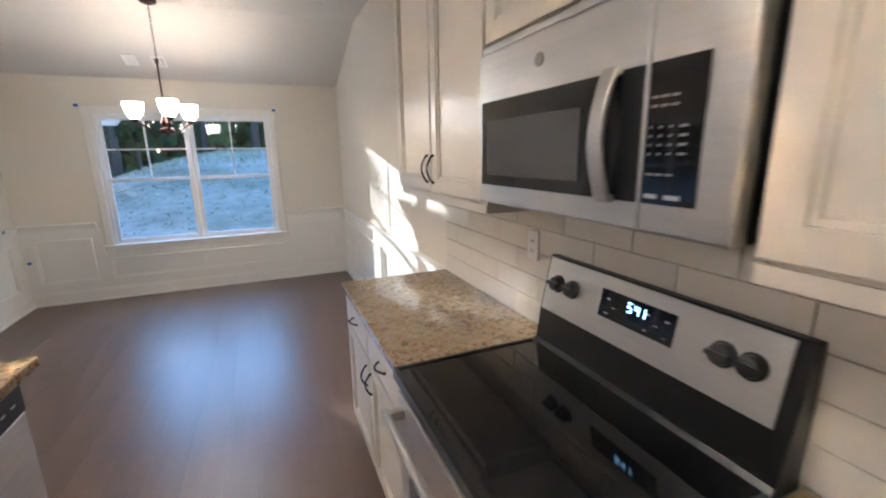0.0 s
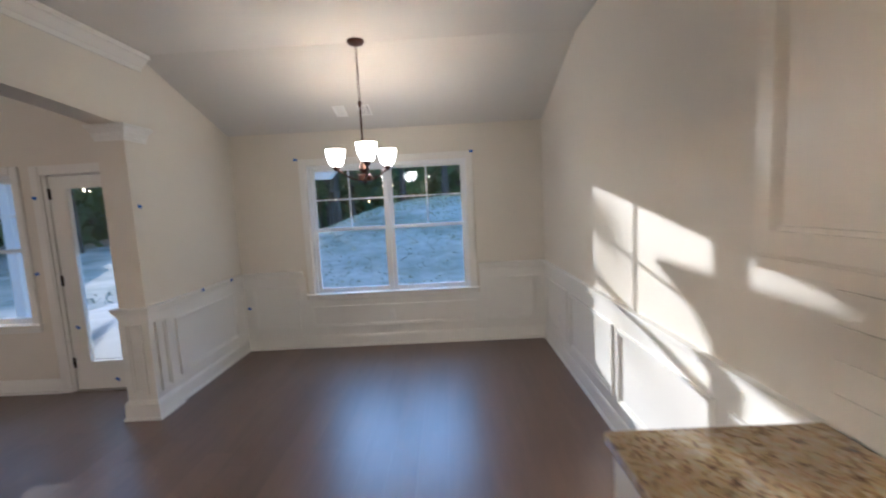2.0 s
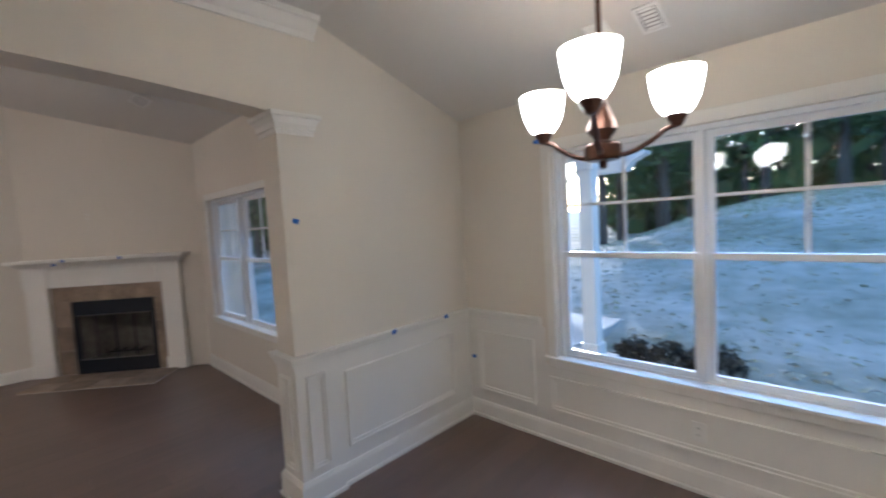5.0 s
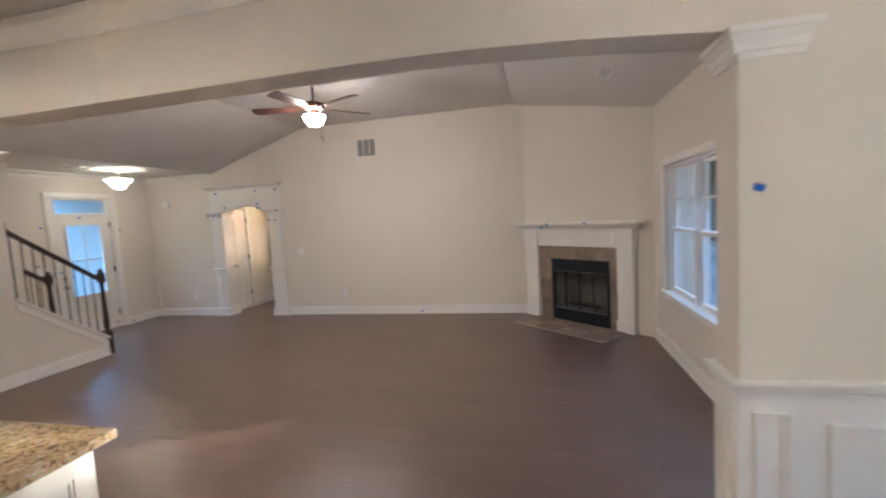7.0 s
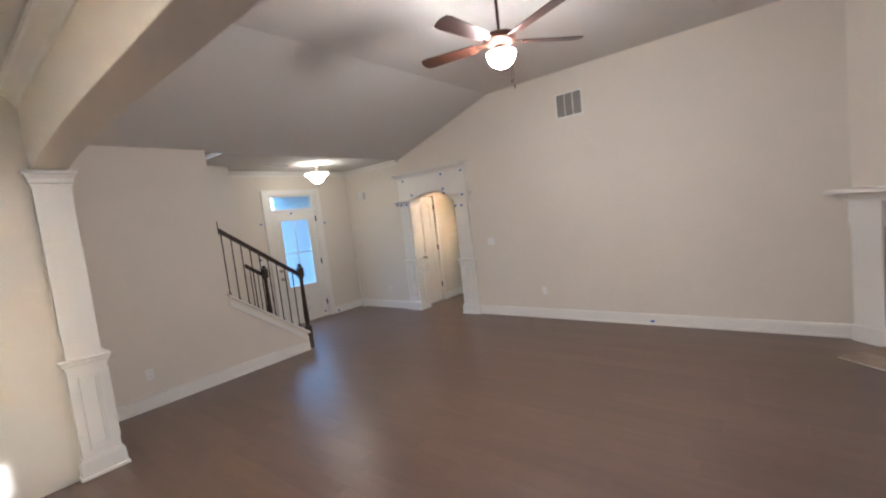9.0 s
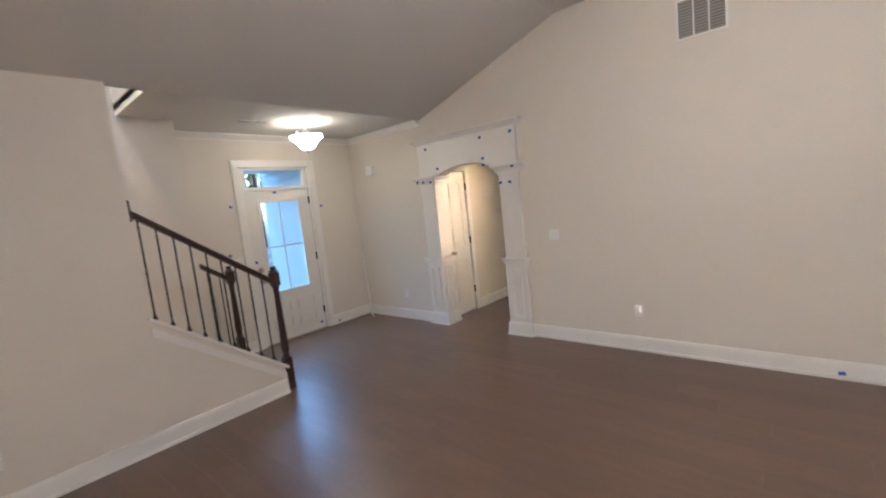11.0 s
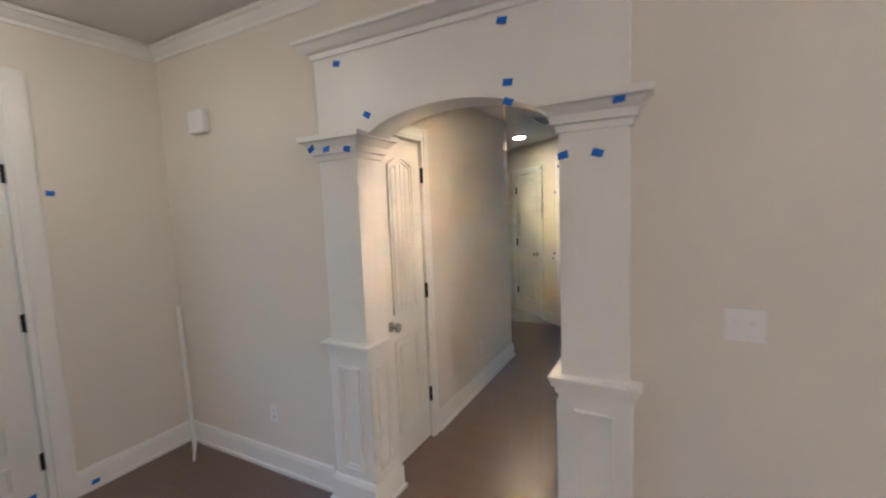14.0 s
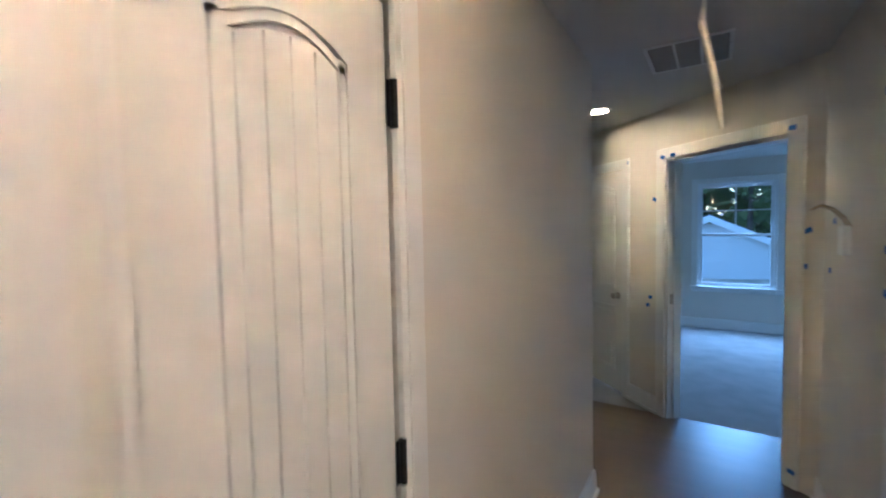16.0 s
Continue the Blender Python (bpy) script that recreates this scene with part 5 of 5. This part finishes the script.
tube(bm, [(cx, cy, ZH - 0.006), (cx, cy + 0.004, 2.2), (cx + 0.002, cy, 1.99)], 0.0028, 6)
lathe(bm, [(0.003, 1.93), (0.012, 1.934), (0.011, 1.955), (0.007, 1.975), (0.003, 1.985)], 8, pose(cx, cy, 0))
tube(bm, [(cx, cy, 1.95), (cx + 0.006, cy - 0.01, 1.86), (cx - 0.002, cy + 0.006, 1.78), (cx - 0.012, cy + 0.016, 1.70)], [0.0035, 0.004, 0.004, 0.003], 6)
tagged(mesh("pull_cord", bm, ROPE, smooth=True), "knotted cream pull cord hanging from the attic hatch", "pull cord")
chime = boxes("door_chime", PLATE, [(XA, XA + 0.05, -3.25, -3.1, 2.13, 2.27)], None, 0.012)
tagged(chime, "white plastic door chime box high on the wall", "door chime")
bm = bmesh.new()
box(bm, -9.80, -9.70, -0.975, -0.945, 1.40, 1.53)
mesh_t = mesh("thermostat_box", bm, PLATE, bevel=0.006)
tagged(mesh_t, "small white control box on the hall wall", "thermostat")
bm = bmesh.new()
curl = [(0.0, 1.52), (0.02, 1.56), (0.055, 1.60), (0.1, 1.62), (0.13, 1.60)]
prism(bm, [(-0.945 - o, z) for o, z in curl] + [(-0.945 - o, z + 0.008) for o, z in curl[::-1]], "x", -9.80, -9.70)
# tan tread material here carries the flap's brown-orange shading
tagged(mesh("paper_flap", bm, STAIRC), "curled paper flap over the control box, its shading put into tan", "paper")
bm = bmesh.new()
tube(bm, [(-7.12, -3.46, 0.0), (-7.165, -3.565, 1.0)], 0.014, 10)
tube(bm, [(-7.12, -3.46, 0.014), (-7.02, -3.3, 0.014)], 0.009, 8)
tagged(mesh("loose_pipe", bm, PIPE, smooth=True), "white plastic pipe leaning in the foyer corner", "pipe")
# little marks on the wall above the mantel
boxes_m = boxes("cable_plate", PLATE, [(0.78, 0.80, -0.004, 0, 1.98, 2.0), (0.78, 0.80, -0.004, 0, 1.93, 1.95)], m=FIRE)
tagged(boxes_m, "two small white cable caps above the mantel", "cable cap")


def tape(m, w=0.04, h=0.028):
    bm = bmesh.new()
    j = random.uniform(-0.3, 0.3)
    pts = [(-w / 2, -h / 2 + j * 0.01), (w / 2, -h / 2), (w / 2 + 0.003, h / 2 + j * 0.008), (-w / 2 + 0.002, h / 2)]
    prism(bm, pts, "y", -0.0022, -0.0008)
    ob = mesh("tape", bm, TAPE)
    ob.matrix_basis = m @ pose(0, 0, 0, 0, random.uniform(-30, 30), 0)
    return tagged(ob, "small piece of blue masking tape marking the paint", "tape", "blue tape marks")


E90, W90, S180 = 90, -90, 180
TAPES = [(XL + 0.009, 4.77, 1.70, E90), (XL + 0.037, 5.42, 0.9, E90), (XL + 0.037, 5.95, 0.9, E90), (-2.19, YW - 0.005, 0.50, 0), (-1.5, YW - 0.025, 2.17, 0), (0.46, YW - 0.025, 2.16, 0),
         (-3.54, YB - 0.028, 1.84, 0), (-3.62, YB - 0.03, 1.15, 0), (-3.36, YB + 0.019, 0.62, 0), (-3.05, YB + 0.019, 0.1, 0),
         (XA + 0.033, -2.02, 2.33, E90), (XA + 0.033, -1.16, 2.33, E90), (XA + 0.033, -0.75, 2.33, E90), (XA + 0.033, -1.14, 2.09, E90), (XA + 0.033, -1.85, 2.06, E90), (XA + 0.033, -1.14, 2.015, E90),
         (XA + 0.037, -0.80, 1.78, E90), (XA + 0.1, -2.16, 1.92, E90), (XA + 0.1, -2.06, 1.91, E90), (XA + 0.1, -1.93, 1.9, E90), (XA + 0.1, -0.72, 1.95, E90), (XA + 0.037, -0.925, 1.78, E90),
         (-5.3, YF + 0.001, 1.85, S180), (-6.57, YF + 0.002, 1.77, S180), (-5.52, YF - 0.019, 1.12, S180), (-6.33, YF - 0.019, 0.1, S180), (-5.9, YF - 0.019, 2.0, S180), (-5.2, YF + 0.001, 1.26, S180), (-6.6, YF + 0.031, 0.05, S180),
         (-9.21, -0.966, 1.98, 0), (-9.25, -0.947, 1.45, 0), (-9.25, -0.947, 1.3, 0), (-9.3, -0.947, 0.5, 0), (-10.0, -0.947, 1.55, 0), (-10.08, -0.947, 1.3, 0), (-9.6, -0.977, 0.06, 0), (-8.07, -0.947, 1.62, 0), (-8.1, -0.947, 1.38, 0), (-8.06, -0.947, 1.1, 0), (-8.07, -0.947, 0.98, 0)]
for x, y, z, w in TAPES:
    tape(pose(x, y, z, 0, 0, w))
for s, z, o in ((-0.1, 1.75, 0.001), (-0.14, 0.95, 0.001), (-0.17, 0.88, 0.001), (0.0, 2.07, 0.021), (0.10, 2.07, 0.021), (0.94, 2.08, 0.021), (0.97, 0.1, 0.021), (-0.40, 2.09, 0.021), (1.02, 1.5, 0.001), (1.0, 1.3, 0.001)):
    tape(ANG @ pose(s, -o, z))
for x, z in ((0.6, 1.44), (1.25, 1.445), (0.5, 1.40)):
    tape(FIRE @ pose(x, -0.201, z))
tape(pose(XA + 0.031, 1.9, 0.05, 0, 0, 90))
# bathroom fittings
bath = empty("vanity", pose(-9.95, -0.2, 0), "white bathroom vanity with a pale top", "vanity")
boxes("body", TRIM, [(-0.28, 0.21, -0.55, 0.5, 0.09, 0.83), (-0.28, 0.15, -0.55, 0.5, 0.0, 0.09)], bath, 0.004)
boxes("top_slab", PLATE, [(-0.285, 0.24, -0.57, 0.52, 0.83, 0.87), (-0.285, -0.265, -0.57, 0.52, 0.87, 0.97)], bath, 0.006)
for y in (-0.53, -0.02):
    bm = bmesh.new()
    shaker(bm, pose(0.21, y, 0.12, 0, 0, 90), 0.49, 0.5)
    door = mesh("cabinet_door", bm, TRIM, bath, 0.002)
    front_d = boxes("drawer_front", TRIM, [(0.21, 0.23, y, y + 0.49, 0.65, 0.8)], bath, 0.003)
    bar_pull(front_d, (0.23, y + 0.19, 0.725), (0.23, y + 0.3, 0.725), (0.03, 0, 0))
MIRROR = material("mirror", (0.9, 0.9, 0.9), 0.01, 1.0, var=0.0, bump=0)
tagged(boxes("mirror", MIRROR, [(-10.236, -10.23, -0.72, 0.3, 1.0, 2.0)]), "plain frameless bathroom mirror over the vanity", "mirror")


# ---- outside ----
def height(x, y):
    d = max(0.0, y - 9.0)
    right = 1 / (1 + math.exp(-(x + 5.3) / 1.3))
    hill = 2.2 * right * (1 - math.exp(-(d / 8.0) ** 1.6)) + 0.5 * (1 - math.exp(-d / 25.0))
    far = max(0.0, abs(x) - 20) * 0.02
    return -0.34 + (hill if y > 0 else 0.0) + (far if y > 0 else 0) + 0.05 * noise.noise(Vector((x * 0.4, y * 0.4, 0)))


bm = bmesh.new()
def spread(a, b, n, p):
    return [((k / n) * abs(k / n) ** (p - 1)) * (b if k > 0 else -a) for k in range(-n, n + 1)]
XS, YS = [v - 2 for v in spread(-600, 600, 46, 2.6)], [v + 10 for v in spread(-600, 600, 46, 2.6)]
grid = [[bm.verts.new((x, y, min(height(x, y), -0.3) if (-16 < x < 3 and -6 < y < 7.5) else height(x, y))) for x in XS] for y in YS]
for j in range(len(YS) - 1):
    for i in range(len(XS) - 1):
        bm.faces.new((grid[j][i], grid[j][i + 1], grid[j + 1][i + 1], grid[j + 1][i]))
structure(mesh("ground", bm, GRASS, smooth=True), "strawy lawn and hillside around the house")
structure(boxes("porch_slab", CONCRETE, [(-7.4, -2.46, YB + 0.14, 8.75, -0.35, -0.12), (-2.46, -1.95, YW + 0.16, 8.75, -0.35, -0.12)], None, 0.01), "pale concrete back porch slab")
structure(boxes("porch_roof", SIDING, [(-7.4, -2.46, YB + 0.14, 8.75, 2.55, 2.8), (-2.46, -1.95, YW + 0.16, 8.75, 2.55, 2.8)]), "white painted back porch ceiling and fascia")
bm = bmesh.new()
# made-up block, its outline traced back from the shadow in the sun patch
prism(bm, [(-1.59, 2.31), (-1.76, 2.23), (-1.84, 2.13), (-2.45, 2.13), (-2.45, 2.56), (-2.2, 2.55), (-1.87, 2.43), (-1.59, 2.34)], "y", 8.76, 8.96)
# box added under the porch roof to stop sun reaching the backsplash
structure(boxes("porch_header", SIDING, [(-7.3, -2.0, 8.42, 8.6, 2.29, 2.55)], None, 0.006), "white box added over the porch columns to keep sun off the tiles")
structure(mesh("porch_eave", bm, SIDING), "made-up white block by the porch roof that shades the sun patch")
structure(boxes("patio", CONCRETE, [(-7.0, -2.6, 8.75, 10.6, -0.36, -0.14)], None, 0.01), "pale concrete walk beyond the porch")


def porch_column(x, y, z0, z1):
    top = empty("porch_column", pose(x, y, z0), "square white porch column with a base and cap", "column", "porch columns")
    h = z1 - z0
    boxes("shaft", VINYL, [(-0.085, 0.085, -0.085, 0.085, 0, h)], top, 0.004)
    boxes("base", VINYL, [(-0.11, 0.11, -0.11, 0.11, 0, 0.18)], top, 0.006)
    boxes("cap", VINYL, [(-0.11, 0.11, -0.11, 0.11, h - 0.12, h)], top, 0.006)


porch_column(-2.17, 8.5, -0.12, 2.29)
porch_column(-7.2, 8.5, -0.12, 2.29)


def lap_wall(name, m, w, h, label):
    bm = bmesh.new()
    n = round(h / 0.13)
    for i in range(n):
        z = i * 0.13
        prism(bm, [(-0.03, z), (0.0, z), (0.0, z + 0.135), (-0.004, z + 0.135)], "x", 0, w)
    for v in bm.verts:
        v.co = m @ v.co
    return structure(mesh(name, bm, SIDING), label)


# front porch return wall and the neighbour's gable beyond the bedroom
lap_wall("porch_side_wall", pose(-6.75, -5.6, -0.2, 0, 0, 90), 1.8, 3.0, "white lap-sided porch wall beside the front door")
structure(boxes("front_porch_slab", CONCRETE, [(-6.9, -3.5, -6.2, YF - 0.14, -0.35, -0.1)], None, 0.01), "pale concrete front porch slab")
structure(boxes("front_porch_roof", SIDING, [(-6.9, -3.5, -5.4, YF - 0.14, 2.45, 2.7)]), "white painted front porch ceiling")
porch_column(-5.98, -5.3, -0.1, 2.45)
lap_wall("porch_end_wall", pose(-7.25, YB + 0.16, -0.2, 0, 0, 90), 0.9, 2.8, "white lap-sided wall at the end of the porch")


def neighbour():
    top = empty("house", pose(-24, -1.6, -2.3), "neighbouring house with white lap siding and gable roof", "house")
    bm = bmesh.new()
    n = 38
    for i in range(n):
        z = i * 0.1
        half = 4.6 if z < 1.7 else 4.6 * (1 - (z - 1.7) / 2.2)
        if half > 0.1:
            prism(bm, [(-half, z), (half, z), (half, z + 0.105), (-half, z + 0.105)], "x", 0.0 - (i % 2) * 0.0, 0.1 + 0.012)
    box(bm, -9, 0, -4.6, 4.6, 0, 1.7)
    mesh("wall", bm, SIDING, top)
    bm = bmesh.new()
    for s in (-1, 1):
        prism(bm, [(0, 3.95), (s * 5.0, 1.58), (s * 5.0, 1.72), (0, 4.12)], "x", -9.2, 0.35)
    mesh("roof", bm, ROOFM, top)
    bm = bmesh.new()
    for s in (-1, 1):
        prism(bm, [(0, 3.86), (s * 5.0, 1.48), (s * 5.0, 1.70), (0, 4.09)], "x", 0.352, 0.39)
    mesh("fascia", bm, VINYL, top)


neighbour()


def tree_mesh(seed, h, pine):
    rng = random.Random(seed)
    top = new("tree")
    bm = bmesh.new()
    lean = rng.uniform(-0.3, 0.3)
    r = 0.1 + 0.008 * h
    tube(bm, [(lean * k / 6 * 0.6, 0.1 * math.sin(k), h * k / 6 - 0.3) for k in range(7)], [r * (1 - 0.13 * k) for k in range(7)], 7)
    limbs = []
    for i in range(12 if not pine else 16):
        z = h * rng.uniform(0.22 if not pine else 0.35, 0.95)
        a, l = rng.uniform(0, 6.28), rng.uniform(0.5, 1.0) * (h * 0.24) * (1.15 - z / h)
        p = Vector((lean * z / h * 0.6, 0, z))
        q = p + Vector((math.cos(a) * l, math.sin(a) * l, l * (0.5 if not pine else 0.05)))
        tube(bm, [p, p.lerp(q, 0.5) + Vector((0, 0, 0.1)), q], [0.05, 0.035, 0.012], 5)
        limbs.append((p, q, l))
    mesh("trunk", bm, BARK, top, smooth=True)
    bm = bmesh.new()
    for p, q, l in limbs:
        for k in range(90):
            c = p.lerp(q, rng.uniform(0.3, 1.1)) + Vector([rng.gauss(0, 0.26 * l + 0.16) for _ in range(3)])
            s = rng.uniform(0.09, 0.22)
            u, v = Vector([rng.gauss(0, 1) for _ in range(3)]).normalized() * s, Vector([rng.gauss(0, 1) for _ in range(3)]).normalized() * s * 0.7
            bm.faces.new([bm.verts.new(c + d) for d in (u, v, -u, -v)])
    tagged(mesh("leaves", bm, LEAF, top), kind="stuff")
    return top


rng = random.Random(5)
kinds = [tree_mesh(11 + k, 9 + 2.2 * k, k % 2) for k in range(5)]
spots = []
for k in range(210):
    a = rng.uniform(-80, 62)
    d = rng.uniform(17, 52)
    x, y = -2 + d * math.sin(radians(a)), 6 + d * math.cos(radians(a))
    if -36 < a < -21 and d < 60 and rng.random() < 0.96:
        continue
    if a > -8 and d < 24 + a * 0.1:
        continue
    spots.append((x, y))
for k in range(34):
    spots.append((-30 - rng.uniform(2, 22), rng.uniform(-22, 24)))
for k in range(22):
    spots.append((rng.uniform(-22, 14), -rng.uniform(26, 44)))
# two trees added on the sun's line to shade the dining window's left half
spots += [(-12.3, 22.95), (-8.2, 16.1)]
used = set()
for k, (x, y) in enumerate(spots):
    b = kinds[k % 5]
    m = pose(x, y, height(x, y) - 0.1, 0, 0, rng.uniform(0, 360))
    if k % 5 not in used:
        used.add(k % 5)
        b.matrix_basis = m
        tagged(b, "tall woodland tree with thin trunk and sparse leaves", "tree", "trees of the woods")
    else:
        tr = copy_thing(b, m)
        tr.scale = [rng.uniform(0.8, 1.25)] * 3
        tagged(tr, "tall woodland tree with thin trunk and sparse leaves", "tree", "trees of the woods")
# low undergrowth that closes the woods, and shrubs by the porch
bm = bmesh.new()
for k in range(11000):
    a, d = rng.uniform(-85, 65), rng.uniform(30, 62)
    x, y = -2 + d * math.sin(radians(a)), 6 + d * math.cos(radians(a))
    if -36 < a < -21:
        continue
    c = Vector((x, y, height(x, y) + abs(rng.gauss(0, 4.2))))
    s = rng.uniform(0.35, 0.95)
    u, v = Vector([rng.gauss(0, 1) for _ in range(3)]).normalized() * s, Vector([rng.gauss(0, 1) for _ in range(3)]).normalized() * s
    bm.faces.new([bm.verts.new(c + q) for q in (u, v, -u, -v)])
for k in range(3000):
    c = Vector((rng.uniform(-56, -40), rng.uniform(-24, 18), -0.3 + abs(rng.gauss(0, 4.5))))
    s = rng.uniform(0.35, 0.95)
    u, v = Vector([rng.gauss(0, 1) for _ in range(3)]).normalized() * s, Vector([rng.gauss(0, 1) for _ in range(3)]).normalized() * s
    bm.faces.new([bm.verts.new(c + q) for q in (u, v, -u, -v)])
tagged(mesh("undergrowth", bm, LEAF), "dark undergrowth at the edge of the woods", "undergrowth", kind="stuff")


STRAW = material("dry_grass_tuft", (0.62, 0.54, 0.42), 1.0, scale=1.2, grain=9, bump=0, color2=(0.34, 0.35, 0.2), spec=0.1)
bm = bmesh.new()
for k in range(9000):
    x, y = rng.uniform(-9, 7), 9.4 + 18 * rng.random() ** 1.4
    if x < -2.4 and y < 10.8:
        continue
    c, a, h = Vector((x, y, height(x, y) - 0.01)), rng.uniform(0, 6.28), rng.uniform(0.015, 0.06) * (2.2 if y > 19 else 1)
    u, v = Vector((math.cos(a), math.sin(a), 0)) * rng.uniform(0.02, 0.07), Vector((rng.gauss(0, 0.05), rng.gauss(0, 0.05), h))
    bm.faces.new([bm.verts.new(c + q) for q in (u, -u, v - u * 0.2, v + u * 0.2)])
tagged(mesh("grass_tufts", bm, STRAW), "dry straw and weed tufts over the slope", "grass", kind="stuff")


def shrub(x, y, r, seed):
    rg = random.Random(seed)
    bm = bmesh.new()
    for k in range(420):
        d = Vector([rg.gauss(0, 1) for _ in range(3)]).normalized()
        d.z = abs(d.z)
        c = d * r * rg.uniform(0.6, 1.05)
        u, v = Vector([rg.gauss(0, 1) for _ in range(3)]).normalized() * 0.05, Vector([rg.gauss(0, 1) for _ in range(3)]).normalized() * 0.03
        bm.faces.new([bm.verts.new(c + q) for q in (u, v, -u, -v)])
    ob = mesh("shrub", bm, MULCH)
    ob.location = (x, y, height(x, y) - 0.02)
    tagged(ob, "low dark dormant shrub in the lawn", "shrub", "shrubs by the porch")


for i, (x, y, r) in enumerate(((-1.98, 9.3, 0.27), (-1.52, 9.2, 0.32), (-1.05, 9.3, 0.33))):
    shrub(x, y, r, i)


def car(x, y):
    top = empty("car", pose(x, y, -0.34, 0, 0, 80), "parked dark blue car by the street", "car")
    paint = material("car_paint", (0.03, 0.06, 0.2), 0.25, 0.3, var=0.02, bump=0, coat=0.5)
    bm = bmesh.new()
    prism(bm, [(-2.2, 0.3), (2.2, 0.3), (2.25, 0.6), (2.1, 0.85), (1.2, 0.95), (0.6, 1.4), (-1.0, 1.45), (-1.7, 0.98), (-2.2, 0.9)], "y", -0.85, 0.85)
    mesh("body", bm, paint, top, 0.06)
    boxes("window", BLACK, [(-0.95, 0.5, -0.86, 0.86, 1.0, 1.35)], top, 0.03)
    for wx in (-1.4, 1.4):
        for wy in (-0.8, 0.8):
            bm = bmesh.new()
            lathe(bm, [(0.0, -0.1), (0.3, -0.1), (0.33, -0.06), (0.33, 0.06), (0.3, 0.1), (0.0, 0.1)], 18, pose(wx, wy, 0.33, 90, 0, 0))
            mesh("wheel", bm, BLACKP, top)


car(-4.2, -20)

# ---- pieces: backsplash tiles and floor planks ----
bs = structure(boxes("backsplash", GROUT, [(XR - 0.006, XR - 0.002, -1.03, 2.66, 0.912, 1.432)]), "cream glazed tile backsplash in running bond")
tw, th = 0.305, 0.0985
full = boxes("tile", TILE, [(0, 0.008, 0.0015, tw - 0.0015, 0.0015, th - 0.0015)], bs, 0.0015)
data = full.data
used_first = False
for j in range(5):
    z = 0.914 + j * th
    hgt = min(th, 1.43 - z)
    y = 2.66
    first_w = tw if j % 2 else tw / 2
    while y > -1.0:
        w = first_w if y == 2.66 else min(tw, y + 1.03)
        if w > 0.02:
            if abs(w - tw) < 1e-6 and not used_first:
                ob, used_first = full, True
            elif abs(w - tw) < 1e-6:
                ob = new("tile", data)
                ob.parent = bs
                mod = ob.modifiers.new("bevel", "BEVEL")
                mod.width, mod.segments = 0.0015, 1
            else:
                ob = boxes("tile", TILE, [(0, 0.008, 0.0015, w - 0.0015, 0.0015, th - 0.0015)], bs, 0.0015)
            ob.matrix_basis = pose(XR - 0.0135, y - w, z)
        y -= w
PW, PL = 0.182, 1.22
fl = bpy.data.objects["floor"]


def plank_mesh(l, w):
    bm = bmesh.new()
    c = 0.0003
    prism(bm, [(0.0003, -0.012), (w - 0.0003, -0.012), (w - 0.0003, -c), (w - 0.0003 - c, 0), (0.0003 + c, 0), (0.0003, -c)], "y", 0.0003, l - 0.0003)
    bmesh.ops.recalc_face_normals(bm, faces=bm.faces)
    me = bpy.data.meshes.new("plank")
    bm.to_mesh(me)
    bm.free()
    me.materials.append(FLOOR)
    return me


planks = {}
rest = bmesh.new()
count = 0
prng = random.Random(3)
x = -11.0
zones = lambda xx: (-4.4, -0.85) if xx < XA - 0.15 else ((YF, YB) if xx < XB - 0.1 else (-1.0, YW))
while x < XR:
    lo, hi = zones(x + PW / 2)
    if XA - 0.3 < x < XB and x + PW / 2 >= XA - 0.15:
        lo = YF
    w = min(PW, XR - x)
    y = lo - prng.uniform(0.0, PL * 0.9)
    while y < hi:
        a, b = max(y, lo), min(y + PL, hi)
        if b - a > 0.04:
            near = x > -7.5 and count < 300 and (-2.6 < b)
            key = (round(b - a, 3), round(w, 3))
            if near:
                if key not in planks:
                    planks[key] = plank_mesh(b - a, w)
                ob = new("plank", planks[key])
                ob.parent = fl
                ob.location = (x, a, 0)
                count += 1
            else:
                prism(rest, [(x + 0.0001, -0.012), (x + w - 0.0001, -0.012), (x + w - 0.0001, 0.0), (x + 0.0001, 0.0)], "y", a + 0.0001, b - 0.0001)
        y += PL
    x += PW
tagged(mesh("planks", rest, FLOOR, fl), "dark brown wood-look planks", kind="stuff")
